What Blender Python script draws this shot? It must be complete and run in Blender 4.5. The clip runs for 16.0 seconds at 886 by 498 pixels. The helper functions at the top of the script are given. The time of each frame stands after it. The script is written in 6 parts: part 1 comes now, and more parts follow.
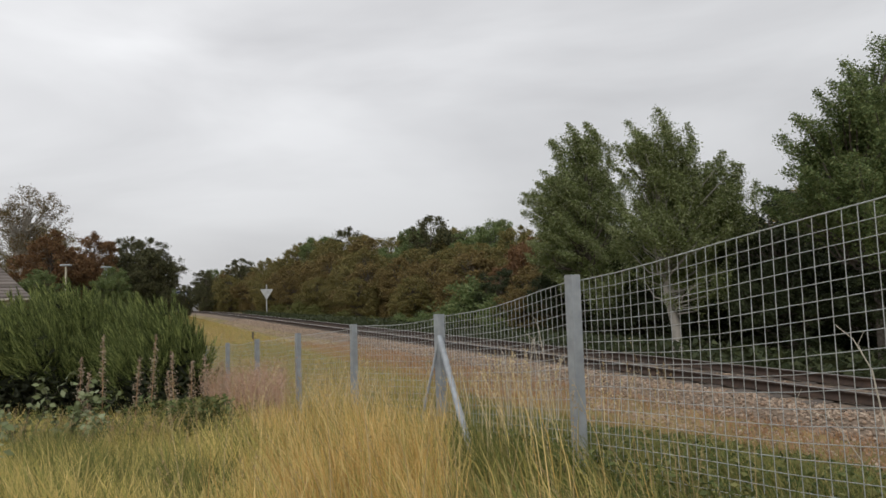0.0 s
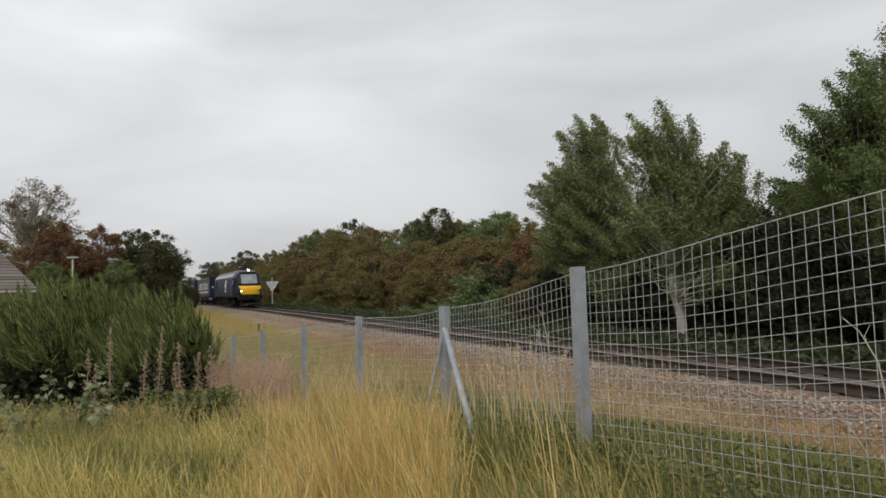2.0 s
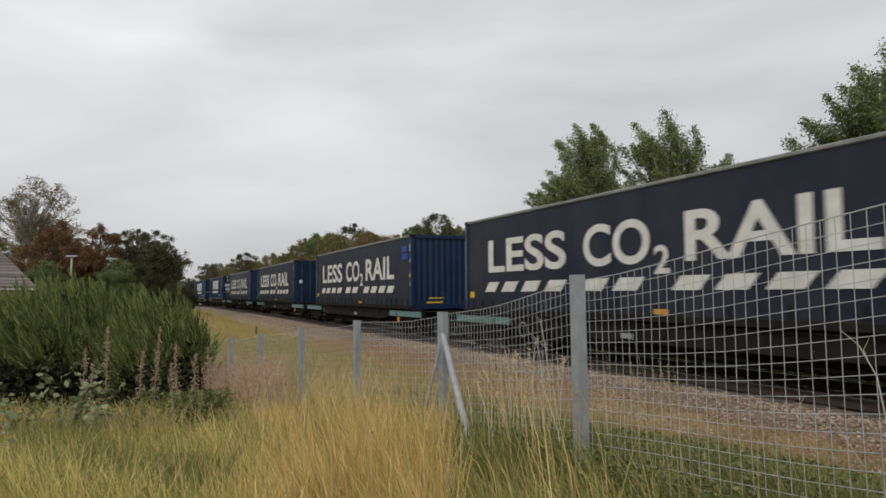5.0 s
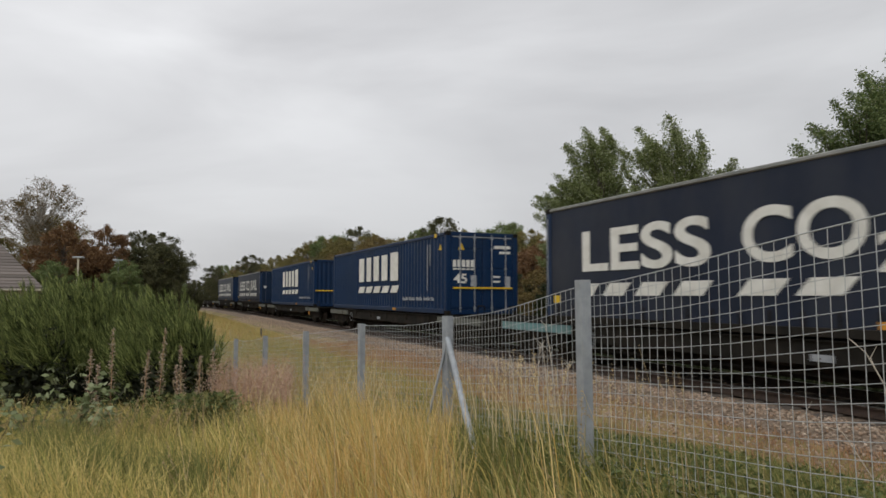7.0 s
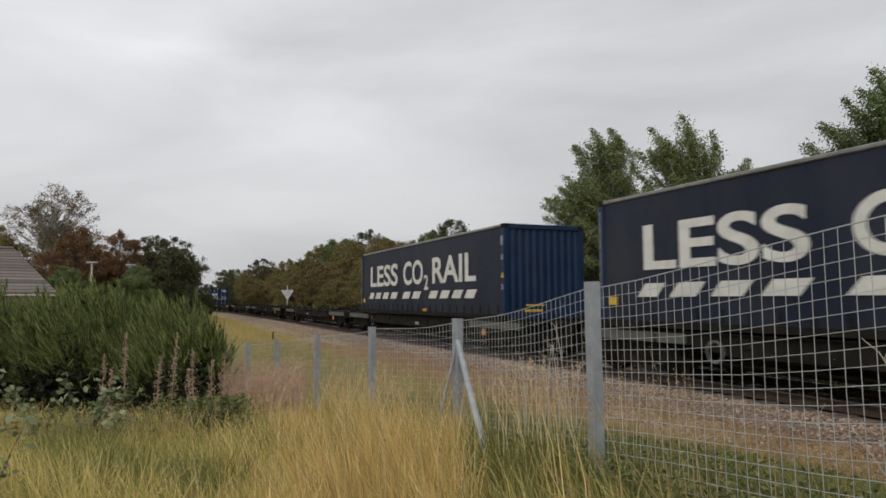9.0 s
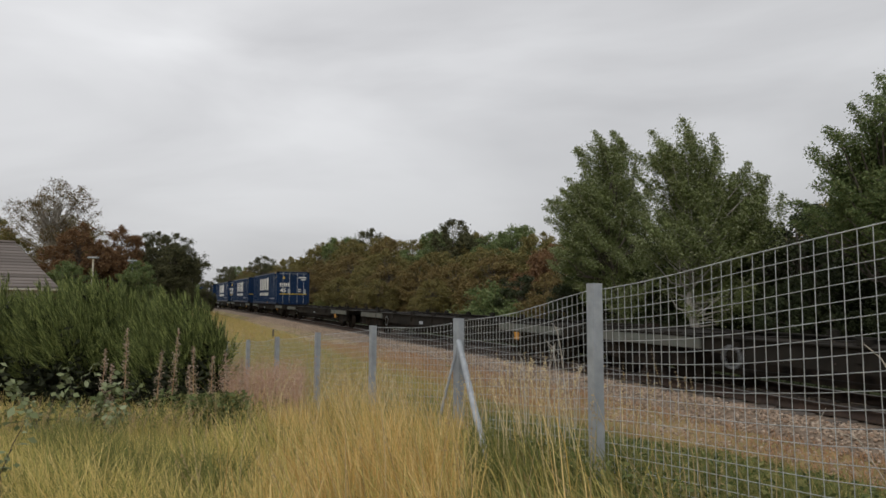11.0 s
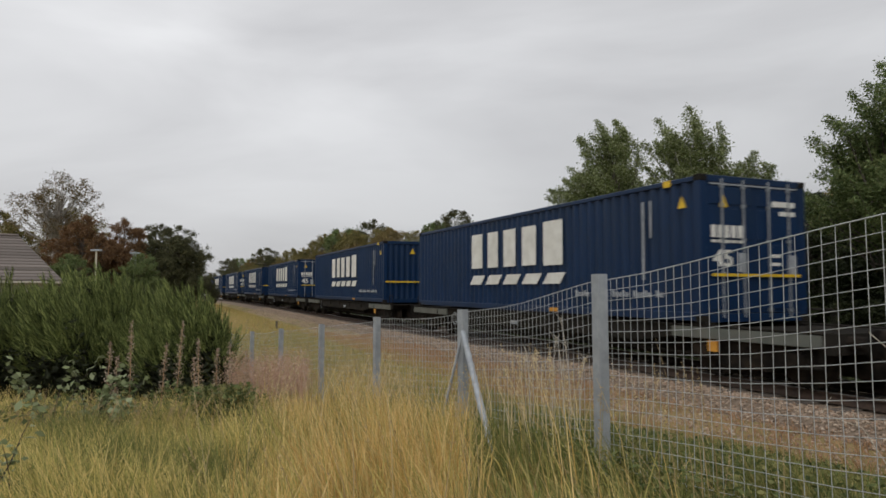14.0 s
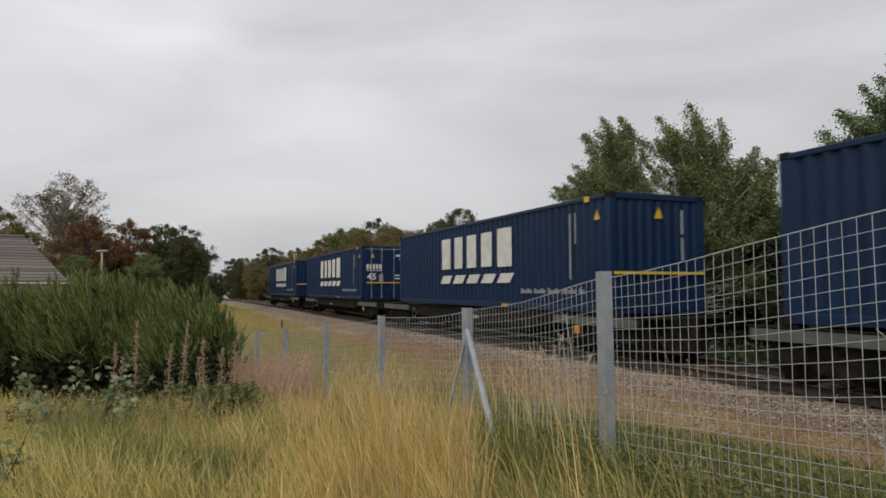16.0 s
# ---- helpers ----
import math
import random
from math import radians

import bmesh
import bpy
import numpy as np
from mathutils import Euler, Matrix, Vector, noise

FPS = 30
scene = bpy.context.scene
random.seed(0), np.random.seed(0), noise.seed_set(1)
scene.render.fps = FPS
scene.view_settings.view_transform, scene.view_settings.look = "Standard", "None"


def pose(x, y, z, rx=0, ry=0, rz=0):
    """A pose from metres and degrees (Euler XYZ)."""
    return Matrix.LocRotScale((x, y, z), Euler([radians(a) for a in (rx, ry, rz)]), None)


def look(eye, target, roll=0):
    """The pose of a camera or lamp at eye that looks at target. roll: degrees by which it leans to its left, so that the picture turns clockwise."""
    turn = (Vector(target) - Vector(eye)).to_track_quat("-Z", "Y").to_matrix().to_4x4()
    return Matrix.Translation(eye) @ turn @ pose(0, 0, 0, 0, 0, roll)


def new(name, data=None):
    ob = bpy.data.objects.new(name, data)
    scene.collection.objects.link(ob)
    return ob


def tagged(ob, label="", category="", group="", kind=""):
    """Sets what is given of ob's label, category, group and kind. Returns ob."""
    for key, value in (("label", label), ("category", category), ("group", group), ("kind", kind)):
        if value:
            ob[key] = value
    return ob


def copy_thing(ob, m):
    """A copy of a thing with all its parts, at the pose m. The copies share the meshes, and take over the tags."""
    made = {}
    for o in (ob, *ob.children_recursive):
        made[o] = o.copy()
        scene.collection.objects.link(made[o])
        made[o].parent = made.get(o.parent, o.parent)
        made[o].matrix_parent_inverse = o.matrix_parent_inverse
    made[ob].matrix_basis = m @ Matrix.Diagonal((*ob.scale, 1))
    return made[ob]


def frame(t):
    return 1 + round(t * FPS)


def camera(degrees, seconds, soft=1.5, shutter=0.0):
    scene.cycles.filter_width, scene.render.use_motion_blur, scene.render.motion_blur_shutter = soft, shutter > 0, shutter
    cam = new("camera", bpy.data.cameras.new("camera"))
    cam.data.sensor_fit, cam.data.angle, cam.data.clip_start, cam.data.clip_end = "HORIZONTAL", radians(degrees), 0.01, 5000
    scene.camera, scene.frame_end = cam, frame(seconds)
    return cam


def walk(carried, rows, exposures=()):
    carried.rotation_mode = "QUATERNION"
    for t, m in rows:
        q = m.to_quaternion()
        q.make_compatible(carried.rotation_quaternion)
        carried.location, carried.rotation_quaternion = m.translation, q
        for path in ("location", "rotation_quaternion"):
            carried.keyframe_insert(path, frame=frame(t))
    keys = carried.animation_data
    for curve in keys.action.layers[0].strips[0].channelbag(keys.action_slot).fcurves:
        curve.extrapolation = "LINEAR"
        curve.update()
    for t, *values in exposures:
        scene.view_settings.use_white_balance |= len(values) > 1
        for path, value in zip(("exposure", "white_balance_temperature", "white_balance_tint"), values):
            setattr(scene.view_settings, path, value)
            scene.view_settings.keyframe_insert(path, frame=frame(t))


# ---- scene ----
# ---- camera ----
cam = camera(67.0, 16.0, soft=1.6, shutter=0.1)
walk(cam, [
        (0, pose(0.000, -0.000, 1.480, 94.59, 1.74, -0.00)),
        (0.5, pose(0.002, -0.008, 1.481, 94.08, 1.84, 0.18)),
        (1, pose(0.002, -0.005, 1.479, 94.00, 1.90, 0.01)),
        (1.5, pose(-0.001, -0.002, 1.478, 93.78, 1.62, 0.26)),
        (2, pose(0.001, -0.000, 1.479, 93.94, 1.73, 0.44)),
        (2.5, pose(0.001, 0.002, 1.477, 94.08, 1.60, 0.42)),
        (3, pose(-0.003, 0.006, 1.477, 93.70, 1.35, 0.38)),
        (5.5, pose(-0.003, 0.006, 1.475, 94.54, 0.30, 0.57)),
        (6, pose(-0.001, 0.006, 1.478, 94.53, 0.21, 1.11)),
        (6.5, pose(-0.003, 0.007, 1.479, 94.53, 0.49, 1.14)),
        (7, pose(-0.004, 0.008, 1.480, 94.75, 0.20, 0.72)),
        (7.5, pose(-0.005, 0.008, 1.481, 94.72, 0.53, 1.26)),
        (8, pose(-0.023, 0.015, 1.493, 95.02, 0.44, 1.13)),
        (8.5, pose(-0.019, 0.015, 1.492, 94.85, 0.52, 1.02)),
        (9, pose(0.007, 0.003, 1.482, 94.96, 0.58, 1.66)),
        (11.5, pose(-0.004, 0.001, 1.482, 94.92, -0.33, 1.53)),
        (12, pose(-0.003, -0.001, 1.482, 94.59, 0.04, 0.98)),
        (12.5, pose(-0.006, -0.002, 1.488, 94.48, 0.20, 1.35)),
        (13, pose(-0.004, -0.002, 1.483, 94.45, 0.25, 1.37)),
        (13.5, pose(-0.005, -0.000, 1.480, 94.44, 0.06, 1.62)),
        (14, pose(-0.016, 0.009, 1.487, 94.14, 0.13, 1.91)),
        (14.5, pose(-0.016, 0.012, 1.485, 94.07, 0.17, 1.84)),
        (15, pose(-0.014, 0.014, 1.484, 93.78, 0.23, 2.21)),
        (15.5, pose(-0.013, 0.018, 1.481, 93.63, 0.61, 2.12)),
        (16, pose(-0.010, 0.022, 1.484, 94.04, 0.42, 2.33)),
], exposures=[(0, 0.0), (3.2, 0.0), (5.3, -0.05), (8, -0.08), (11.3, -0.12), (16, -0.12)])

# ---- world and light: bright overcast ----
world = bpy.data.worlds.new("overcast")
scene.world = world
world.use_nodes = True
wn, wl = world.node_tree.nodes, world.node_tree.links
wn.clear()
w_out = wn.new("ShaderNodeOutputWorld")
w_bg = wn.new("ShaderNodeBackground")
w_sky = wn.new("ShaderNodeTexSky")
w_sky.sky_type = "NISHITA"
w_sky.sun_disc = False
w_sky.sun_elevation, w_sky.sun_rotation = radians(42), radians(200)
w_sky.dust_density = 4.0
w_tc = wn.new("ShaderNodeTexCoord")
w_map = wn.new("ShaderNodeMapping")
w_map.inputs["Scale"].default_value = (1.3, 1.3, 4.2)
w_noise = wn.new("ShaderNodeTexNoise")
w_noise.inputs["Scale"].default_value = 1.3
w_noise.inputs["Detail"].default_value = 5.0
w_noise.inputs["Roughness"].default_value = 0.48
w_noise.inputs["Distortion"].default_value = 0.4
w_ramp = wn.new("ShaderNodeValToRGB")
w_ramp.color_ramp.elements[0].position, w_ramp.color_ramp.elements[0].color = 0.30, (0.57, 0.57, 0.585, 1)
w_ramp.color_ramp.elements[1].position, w_ramp.color_ramp.elements[1].color = 0.68, (0.84, 0.845, 0.86, 1)
w_mix = wn.new("ShaderNodeMix")
w_mix.data_type = "RGBA"
w_mix.inputs[0].default_value = 0.93
w_dim = wn.new("ShaderNodeMix")
w_dim.data_type, w_dim.blend_type = "RGBA", "MULTIPLY"
w_dim.inputs[0].default_value = 1.0
w_dim.inputs[7].default_value = (0.10, 0.10, 0.10, 1)
wl.new(w_tc.outputs["Generated"], w_map.inputs[0])
wl.new(w_map.outputs[0], w_noise.inputs["Vector"])
wl.new(w_noise.outputs["Fac"], w_ramp.inputs[0])
wl.new(w_sky.outputs[0], w_dim.inputs[6])
wl.new(w_dim.outputs[2], w_mix.inputs[6])
w_sep = wn.new("ShaderNodeSeparateXYZ")
w_alt = wn.new("ShaderNodeMapRange")
w_alt.inputs[1].default_value, w_alt.inputs[2].default_value = 0.0, 0.36
w_alt.inputs[3].default_value, w_alt.inputs[4].default_value = 0.74, 1.09
w_grad = wn.new("ShaderNodeVectorMath")
w_grad.operation = "SCALE"
wl.new(w_tc.outputs["Generated"], w_sep.inputs[0])
wl.new(w_sep.outputs["Z"], w_alt.inputs[0])
wl.new(w_ramp.outputs[0], w_grad.inputs[0])
w_side = wn.new("ShaderNodeMapRange")
w_side.inputs[1].default_value, w_side.inputs[2].default_value = -0.35, 0.5
w_side.inputs[3].default_value, w_side.inputs[4].default_value = 1.08, 0.85
w_both = wn.new("ShaderNodeMath")
w_both.operation = "MULTIPLY"
wl.new(w_sep.outputs["X"], w_side.inputs[0])
wl.new(w_alt.outputs[0], w_both.inputs[0])
wl.new(w_side.outputs[0], w_both.inputs[1])
wl.new(w_both.outputs[0], w_grad.inputs["Scale"])
wl.new(w_grad.outputs[0], w_mix.inputs[7])
wl.new(w_mix.outputs[2], w_bg.inputs[0])
w_bg.inputs[1].default_value = 1.0
wl.new(w_bg.outputs[0], w_out.inputs[0])

sun = new("sun", bpy.data.lights.new("sun", "SUN"))
sun.data.energy, sun.data.angle, sun.data.color = 1.3, radians(35), (1.0, 0.96, 0.9)
sun.matrix_world = look((0, -30, 40), (10, 10, 0))

# ---- materials ----
def mat(name, colors, rough=0.8, metal=0.0, scale=4.0, bump=0.0, bump_scale=40.0, island=False, obj=False, spec=0.3,
        stain=None, stain_scale=0.7, stain_amount=0.5, translucent=0.0, stretch=(1, 1, 1)):
    """Procedural surface: a noise (or a value per island or object) runs through the colours; a second noise adds stains."""
    m = bpy.data.materials.new(name)
    m.use_nodes = True
    n, l = m.node_tree.nodes, m.node_tree.links
    b = n["Principled BSDF"]
    b.inputs["Roughness"].default_value = rough
    b.inputs["Metallic"].default_value = metal
    b.inputs["Specular IOR Level"].default_value = spec
    tc = n.new("ShaderNodeTexCoord")
    mp = n.new("ShaderNodeMapping")
    mp.inputs["Scale"].default_value = stretch
    l.new(tc.outputs["Object"], mp.inputs[0])
    ns = n.new("ShaderNodeTexNoise")
    ns.inputs["Scale"].default_value = scale
    ns.inputs["Detail"].default_value = 6.0
    l.new(mp.outputs[0], ns.inputs["Vector"])
    ramp = n.new("ShaderNodeValToRGB")
    el = ramp.color_ramp.elements
    lo, hi = (0.0, 1.0) if (island or obj) else (0.3, 0.7)
    el[0].position, el[0].color = lo, (*colors[0], 1)
    el[1].position, el[1].color = hi, (*colors[-1], 1)
    for i, c in enumerate(colors[1:-1]):
        e = el.new(lo + (hi - lo) * (i + 1) / (len(colors) - 1))
        e.color = (*c, 1)
    if island:
        g = n.new("ShaderNodeNewGeometry")
        l.new(g.outputs["Random Per Island"], ramp.inputs[0])
    elif obj:
        g = n.new("ShaderNodeObjectInfo")
        l.new(g.outputs["Random"], ramp.inputs[0])
    else:
        l.new(ns.outputs["Fac"], ramp.inputs[0])
    col = ramp.outputs[0]
    if stain:
        n2 = n.new("ShaderNodeTexNoise")
        n2.inputs["Scale"].default_value = stain_scale
        n2.inputs["Detail"].default_value = 8.0
        n2.inputs["Roughness"].default_value = 0.65
        l.new(mp.outputs[0], n2.inputs["Vector"])
        r2 = n.new("ShaderNodeMapRange")
        r2.inputs[1].default_value, r2.inputs[2].default_value = 0.42, 0.72
        r2.inputs[4].default_value = stain_amount
        l.new(n2.outputs["Fac"], r2.inputs[0])
        mx = n.new("ShaderNodeMix")
        mx.data_type = "RGBA"
        l.new(r2.outputs[0], mx.inputs[0])
        l.new(col, mx.inputs[6])
        mx.inputs[7].default_value = (*stain, 1)
        col = mx.outputs[2]
    l.new(col, b.inputs["Base Color"])
    if bump:
        nb = n.new("ShaderNodeTexNoise")
        nb.inputs["Scale"].default_value = bump_scale
        nb.inputs["Detail"].default_value = 4.0
        l.new(mp.outputs[0], nb.inputs["Vector"])
        bp = n.new("ShaderNodeBump")
        bp.inputs["Strength"].default_value = bump
        bp.inputs["Distance"].default_value = 0.02
        l.new(nb.outputs["Fac"], bp.inputs["Height"])
        l.new(bp.outputs[0], b.inputs["Normal"])
    if translucent:
        tr = n.new("ShaderNodeBsdfTranslucent")
        l.new(col, tr.inputs[0])
        mixs = n.new("ShaderNodeMixShader")
        mixs.inputs[0].default_value = translucent
        l.new(b.outputs[0], mixs.inputs[1])
        l.new(tr.outputs[0], mixs.inputs[2])
        l.new(mixs.outputs[0], n["Material Output"].inputs[0])
    return m


def glow(name, color, strength):
    m = bpy.data.materials.new(name)
    m.use_nodes = True
    b = m.node_tree.nodes["Principled BSDF"]
    b.inputs["Base Color"].default_value = (*color, 1)
    b.inputs["Emission Color"].default_value = (*color, 1)
    b.inputs["Emission Strength"].default_value = strength
    return m


M_GROUND = mat("meadow", [(0.15, 0.115, 0.05), (0.26, 0.195, 0.09), (0.34, 0.25, 0.125)], 0.95, scale=0.9, bump=0.8, bump_scale=9, stain=(0.11, 0.13, 0.04), stain_scale=0.25, stain_amount=0.8)
M_BALLAST = mat("ballast_bed", [(0.13, 0.1, 0.075), (0.28, 0.215, 0.16)], 0.95, scale=18, bump=1.0, bump_scale=25)
M_STONE = mat("ballast_stone", [(0.13, 0.098, 0.075), (0.31, 0.24, 0.18), (0.42, 0.335, 0.26), (0.29, 0.19, 0.125), (0.55, 0.46, 0.37)], 0.9, island=True, bump=0.4, bump_scale=30)
M_RAILSIDE = mat("rail_rust", [(0.034, 0.023, 0.018), (0.07, 0.044, 0.031)], 0.75, scale=9, stain=(0.03, 0.025, 0.022), stain_scale=3)
M_RAILTOP = mat("rail_head", [(0.30, 0.29, 0.28), (0.42, 0.40, 0.38)], 0.35, metal=0.8, scale=5)
M_SLEEPER = mat("sleeper", [(0.085, 0.072, 0.064), (0.14, 0.118, 0.10)], 0.9, scale=6, bump=0.5)
M_GALV = mat("galvanised_steel", [(0.30, 0.33, 0.36), (0.40, 0.43, 0.46)], 0.55, metal=0.35, scale=14, stain=(0.22, 0.22, 0.21), stain_scale=5, stain_amount=0.5)
M_WIRE = mat("wire", [(0.40, 0.43, 0.44), (0.53, 0.55, 0.55)], 0.5, metal=0.3, scale=20, stain=(0.31, 0.29, 0.27), stain_scale=9)
M_BARK = mat("bark", [(0.07, 0.06, 0.05), (0.15, 0.13, 0.11)], 0.95, scale=12, bump=0.7, bump_scale=30)
M_BIRCHBARK = mat("birch_bark", [(0.30, 0.28, 0.25), (0.44, 0.42, 0.38)], 0.85, scale=3, stain=(0.06, 0.05, 0.045), stain_scale=6, stretch=(1, 1, 0.3))
M_LEAF_GREEN = mat("leaf_green", [(0.0714, 0.102, 0.0367), (0.1224, 0.1734, 0.0612), (0.1734, 0.2244, 0.0816), (0.204, 0.2244, 0.0918)], 0.6, island=True, translucent=0.25)
M_LEAF_ASPEN = mat("leaf_aspen", [(0.095, 0.13, 0.042), (0.15, 0.19, 0.062), (0.215, 0.25, 0.09), (0.34, 0.36, 0.22)], 0.5, island=True, translucent=0.25, spec=0.4)
# near-black leaves: the shade among and under the trees is in this colour
M_LEAF_SHADE = mat("leaf_shade", [(0.024, 0.034, 0.014), (0.04, 0.054, 0.022), (0.062, 0.075, 0.03)], 0.65, island=True, translucent=0.15)
M_LEAF_OLIVE = mat("leaf_olive", [(0.095, 0.098, 0.038), (0.165, 0.15, 0.053), (0.235, 0.20, 0.068), (0.21, 0.155, 0.058)], 0.7, island=True, translucent=0.2)
M_LEAF_BROWN = mat("leaf_brown", [(0.10, 0.074, 0.034), (0.165, 0.122, 0.05), (0.23, 0.165, 0.062), (0.17, 0.15, 0.055)], 0.8, island=True, translucent=0.15)
M_LEAF_RUST = mat("leaf_rust", [(0.11, 0.062, 0.034), (0.18, 0.10, 0.048), (0.21, 0.125, 0.056)], 0.8, island=True, translucent=0.15)
M_LEAF_RUSTGREEN = mat("leaf_turning", [(0.09, 0.088, 0.045), (0.14, 0.12, 0.06), (0.22, 0.135, 0.065), (0.16, 0.14, 0.07)], 0.75, island=True, translucent=0.2)
M_LEAF_DUSK = mat("leaf_dusk", [(0.042, 0.047, 0.024), (0.08, 0.083, 0.038), (0.13, 0.125, 0.055)], 0.75, island=True, translucent=0.15)
M_LEAF_YELLOW = mat("leaf_yellowgreen", [(0.10, 0.12, 0.03), (0.16, 0.16, 0.05), (0.13, 0.14, 0.05)], 0.7, island=True, translucent=0.25)
M_BROOM = mat("broom_stem", [(0.026, 0.038, 0.014), (0.075, 0.10, 0.03), (0.17, 0.21, 0.06), (0.33, 0.37, 0.12)], 0.75, island=True, translucent=0.15)
# nearly black: the shade inside the broom is put into this colour
M_BROOM_SHADE = mat("broom_shade", [(0.016, 0.02, 0.01), (0.03, 0.036, 0.017)], 0.9, island=True)
M_DRY = mat("dry_grass", [(0.42, 0.265, 0.09), (0.65, 0.445, 0.16), (0.88, 0.68, 0.33), (0.34, 0.31, 0.10), (0.72, 0.47, 0.15)], 0.75, island=True, translucent=0.25)
M_MIDGRASS = mat("mixed_grass", [(0.25, 0.27, 0.075), (0.5, 0.45, 0.14), (0.70, 0.55, 0.2), (0.82, 0.64, 0.28)], 0.75, island=True, translucent=0.25)
M_GREENGRASS = mat("green_grass", [(0.09, 0.1187, 0.034), (0.15, 0.1805, 0.051), (0.23, 0.228, 0.0723), (0.36, 0.2945, 0.1105)], 0.75, island=True, translucent=0.25)
M_VERGE = mat("verge_green", [(0.17, 0.20, 0.06), (0.28, 0.30, 0.095), (0.42, 0.37, 0.14), (0.52, 0.41, 0.2)], 0.8, island=True, translucent=0.2)
M_BANK = mat("bank_grass", [(0.30, 0.225, 0.08), (0.48, 0.345, 0.13), (0.32, 0.31, 0.10), (0.56, 0.41, 0.19)], 0.85, island=True, translucent=0.15)
M_WEED = mat("weed_leaf", [(0.06, 0.085, 0.03), (0.11, 0.14, 0.048), (0.18, 0.20, 0.07), (0.28, 0.26, 0.10)], 0.7, island=True, translucent=0.2)
M_SEED = mat("seed_head", [(0.3, 0.22, 0.11), (0.42, 0.32, 0.17), (0.5, 0.4, 0.24)], 0.85, island=True, translucent=0.15)
M_SALLOW = mat("sallow_leaf", [(0.13, 0.16, 0.07), (0.21, 0.25, 0.12), (0.30, 0.34, 0.2)], 0.6, island=True, translucent=0.2)
M_PINK = mat("pink_seed", [(0.38, 0.23, 0.165), (0.53, 0.35, 0.25), (0.60, 0.46, 0.36)], 0.95, island=True, translucent=0.2)
M_STRAW = mat("pale_straw", [(0.48, 0.37, 0.2), (0.62, 0.5, 0.29), (0.74, 0.62, 0.4)], 0.8, island=True, translucent=0.2)
M_DEADWOOD = mat("bleached_stem", [(0.42, 0.38, 0.31), (0.58, 0.53, 0.45)], 0.9, scale=30)
M_FLUFF = mat("seed_fluff", [(0.27, 0.2, 0.14), (0.4, 0.31, 0.23), (0.52, 0.44, 0.35)], 0.95, island=True, translucent=0.2)
M_PINKSTALK = mat("pink_stalk", [(0.3, 0.171, 0.0936), (0.42, 0.252, 0.1404), (0.48, 0.306, 0.1716)], 0.9, island=True, translucent=0.15)
M_BLUE = mat("container_blue", [(0.003, 0.017, 0.053), (0.0045, 0.023, 0.072)], 0.42, scale=2.0, stain=(0.02, 0.034, 0.055), stain_scale=1.2, stain_amount=0.4, spec=0.22, bump=0.05, bump_scale=3, stretch=(1, 1, 0.35))
M_BLUEBRIGHT = mat("container_end_blue", [(0.005, 0.019, 0.053), (0.007, 0.026, 0.074)], 0.42, scale=2.0, stain=(0.03, 0.04, 0.06), stain_scale=1.2, stain_amount=0.4)
M_CURTAIN = mat("curtain_navy", [(0.01, 0.015, 0.03), (0.015, 0.022, 0.042)], 0.5, scale=1.2, stain=(0.05, 0.052, 0.056), stain_scale=0.7, stain_amount=0.5, spec=0.2, bump=0.12, bump_scale=1.6, stretch=(1, 1, 0.5))
M_WHITE = mat("white_print", [(0.62, 0.62, 0.58), (0.74, 0.74, 0.70)], 0.6, scale=3, stain=(0.42, 0.40, 0.35), stain_scale=2.5, stain_amount=0.5)
M_WHITE_DIM = mat("worn_white_print", [(0.24, 0.264, 0.288), (0.36, 0.376, 0.4)], 0.6, scale=9)
M_ROOFRAIL = mat("roof_rail", [(0.20, 0.21, 0.20), (0.30, 0.30, 0.28)], 0.5, metal=0.4, scale=5, stain=(0.10, 0.10, 0.08), stain_scale=2)
M_ROD = mat("lock_rod", [(0.26, 0.28, 0.3), (0.36, 0.38, 0.4)], 0.45, metal=0.5, scale=8)
M_RODDARK = mat("painted_rod", [(0.03, 0.045, 0.075), (0.06, 0.075, 0.11)], 0.5, scale=8)
M_DOORNAVY = mat("door_navy", [(0.003, 0.012, 0.033), (0.005, 0.017, 0.046)], 0.5, scale=2, stain=(0.02, 0.028, 0.04), stain_scale=1.5, stain_amount=0.5, spec=0.2)
M_YELLOW = mat("safety_yellow", [(0.60, 0.40, 0.02), (0.72, 0.48, 0.03)], 0.5, scale=6, stain=(0.25, 0.18, 0.05), stain_scale=4, stain_amount=0.4)
M_PATCH = mat("patch_blue", [(0.01, 0.05, 0.26), (0.015, 0.07, 0.34)], 0.5, scale=5)
M_ORANGE = mat("marker_orange", [(0.50, 0.22, 0.03), (0.60, 0.30, 0.05)], 0.5, scale=6)
M_FRAME = mat("wagon_frame", [(0.011, 0.0105, 0.009), (0.021, 0.0195, 0.017)], 0.9, spec=0.1, scale=4, stain=(0.042, 0.034, 0.027), stain_scale=1.5, stain_amount=0.5)
M_FRAME_DARK = mat("running_gear", [(0.007, 0.0065, 0.006), (0.016, 0.014, 0.012)], 0.9, spec=0.1, scale=6, stain=(0.07, 0.05, 0.035), stain_scale=3)
M_TEAL = mat("wagon_teal", [(0.10, 0.22, 0.24), (0.16, 0.30, 0.31)], 0.6, scale=3, stain=(0.16, 0.15, 0.12), stain_scale=2, stain_amount=0.6)
M_GREYGREEN = mat("wagon_greygreen", [(0.08, 0.09, 0.08), (0.14, 0.152, 0.135)], 0.65, scale=3, stain=(0.12, 0.10, 0.08), stain_scale=2, stain_amount=0.6)
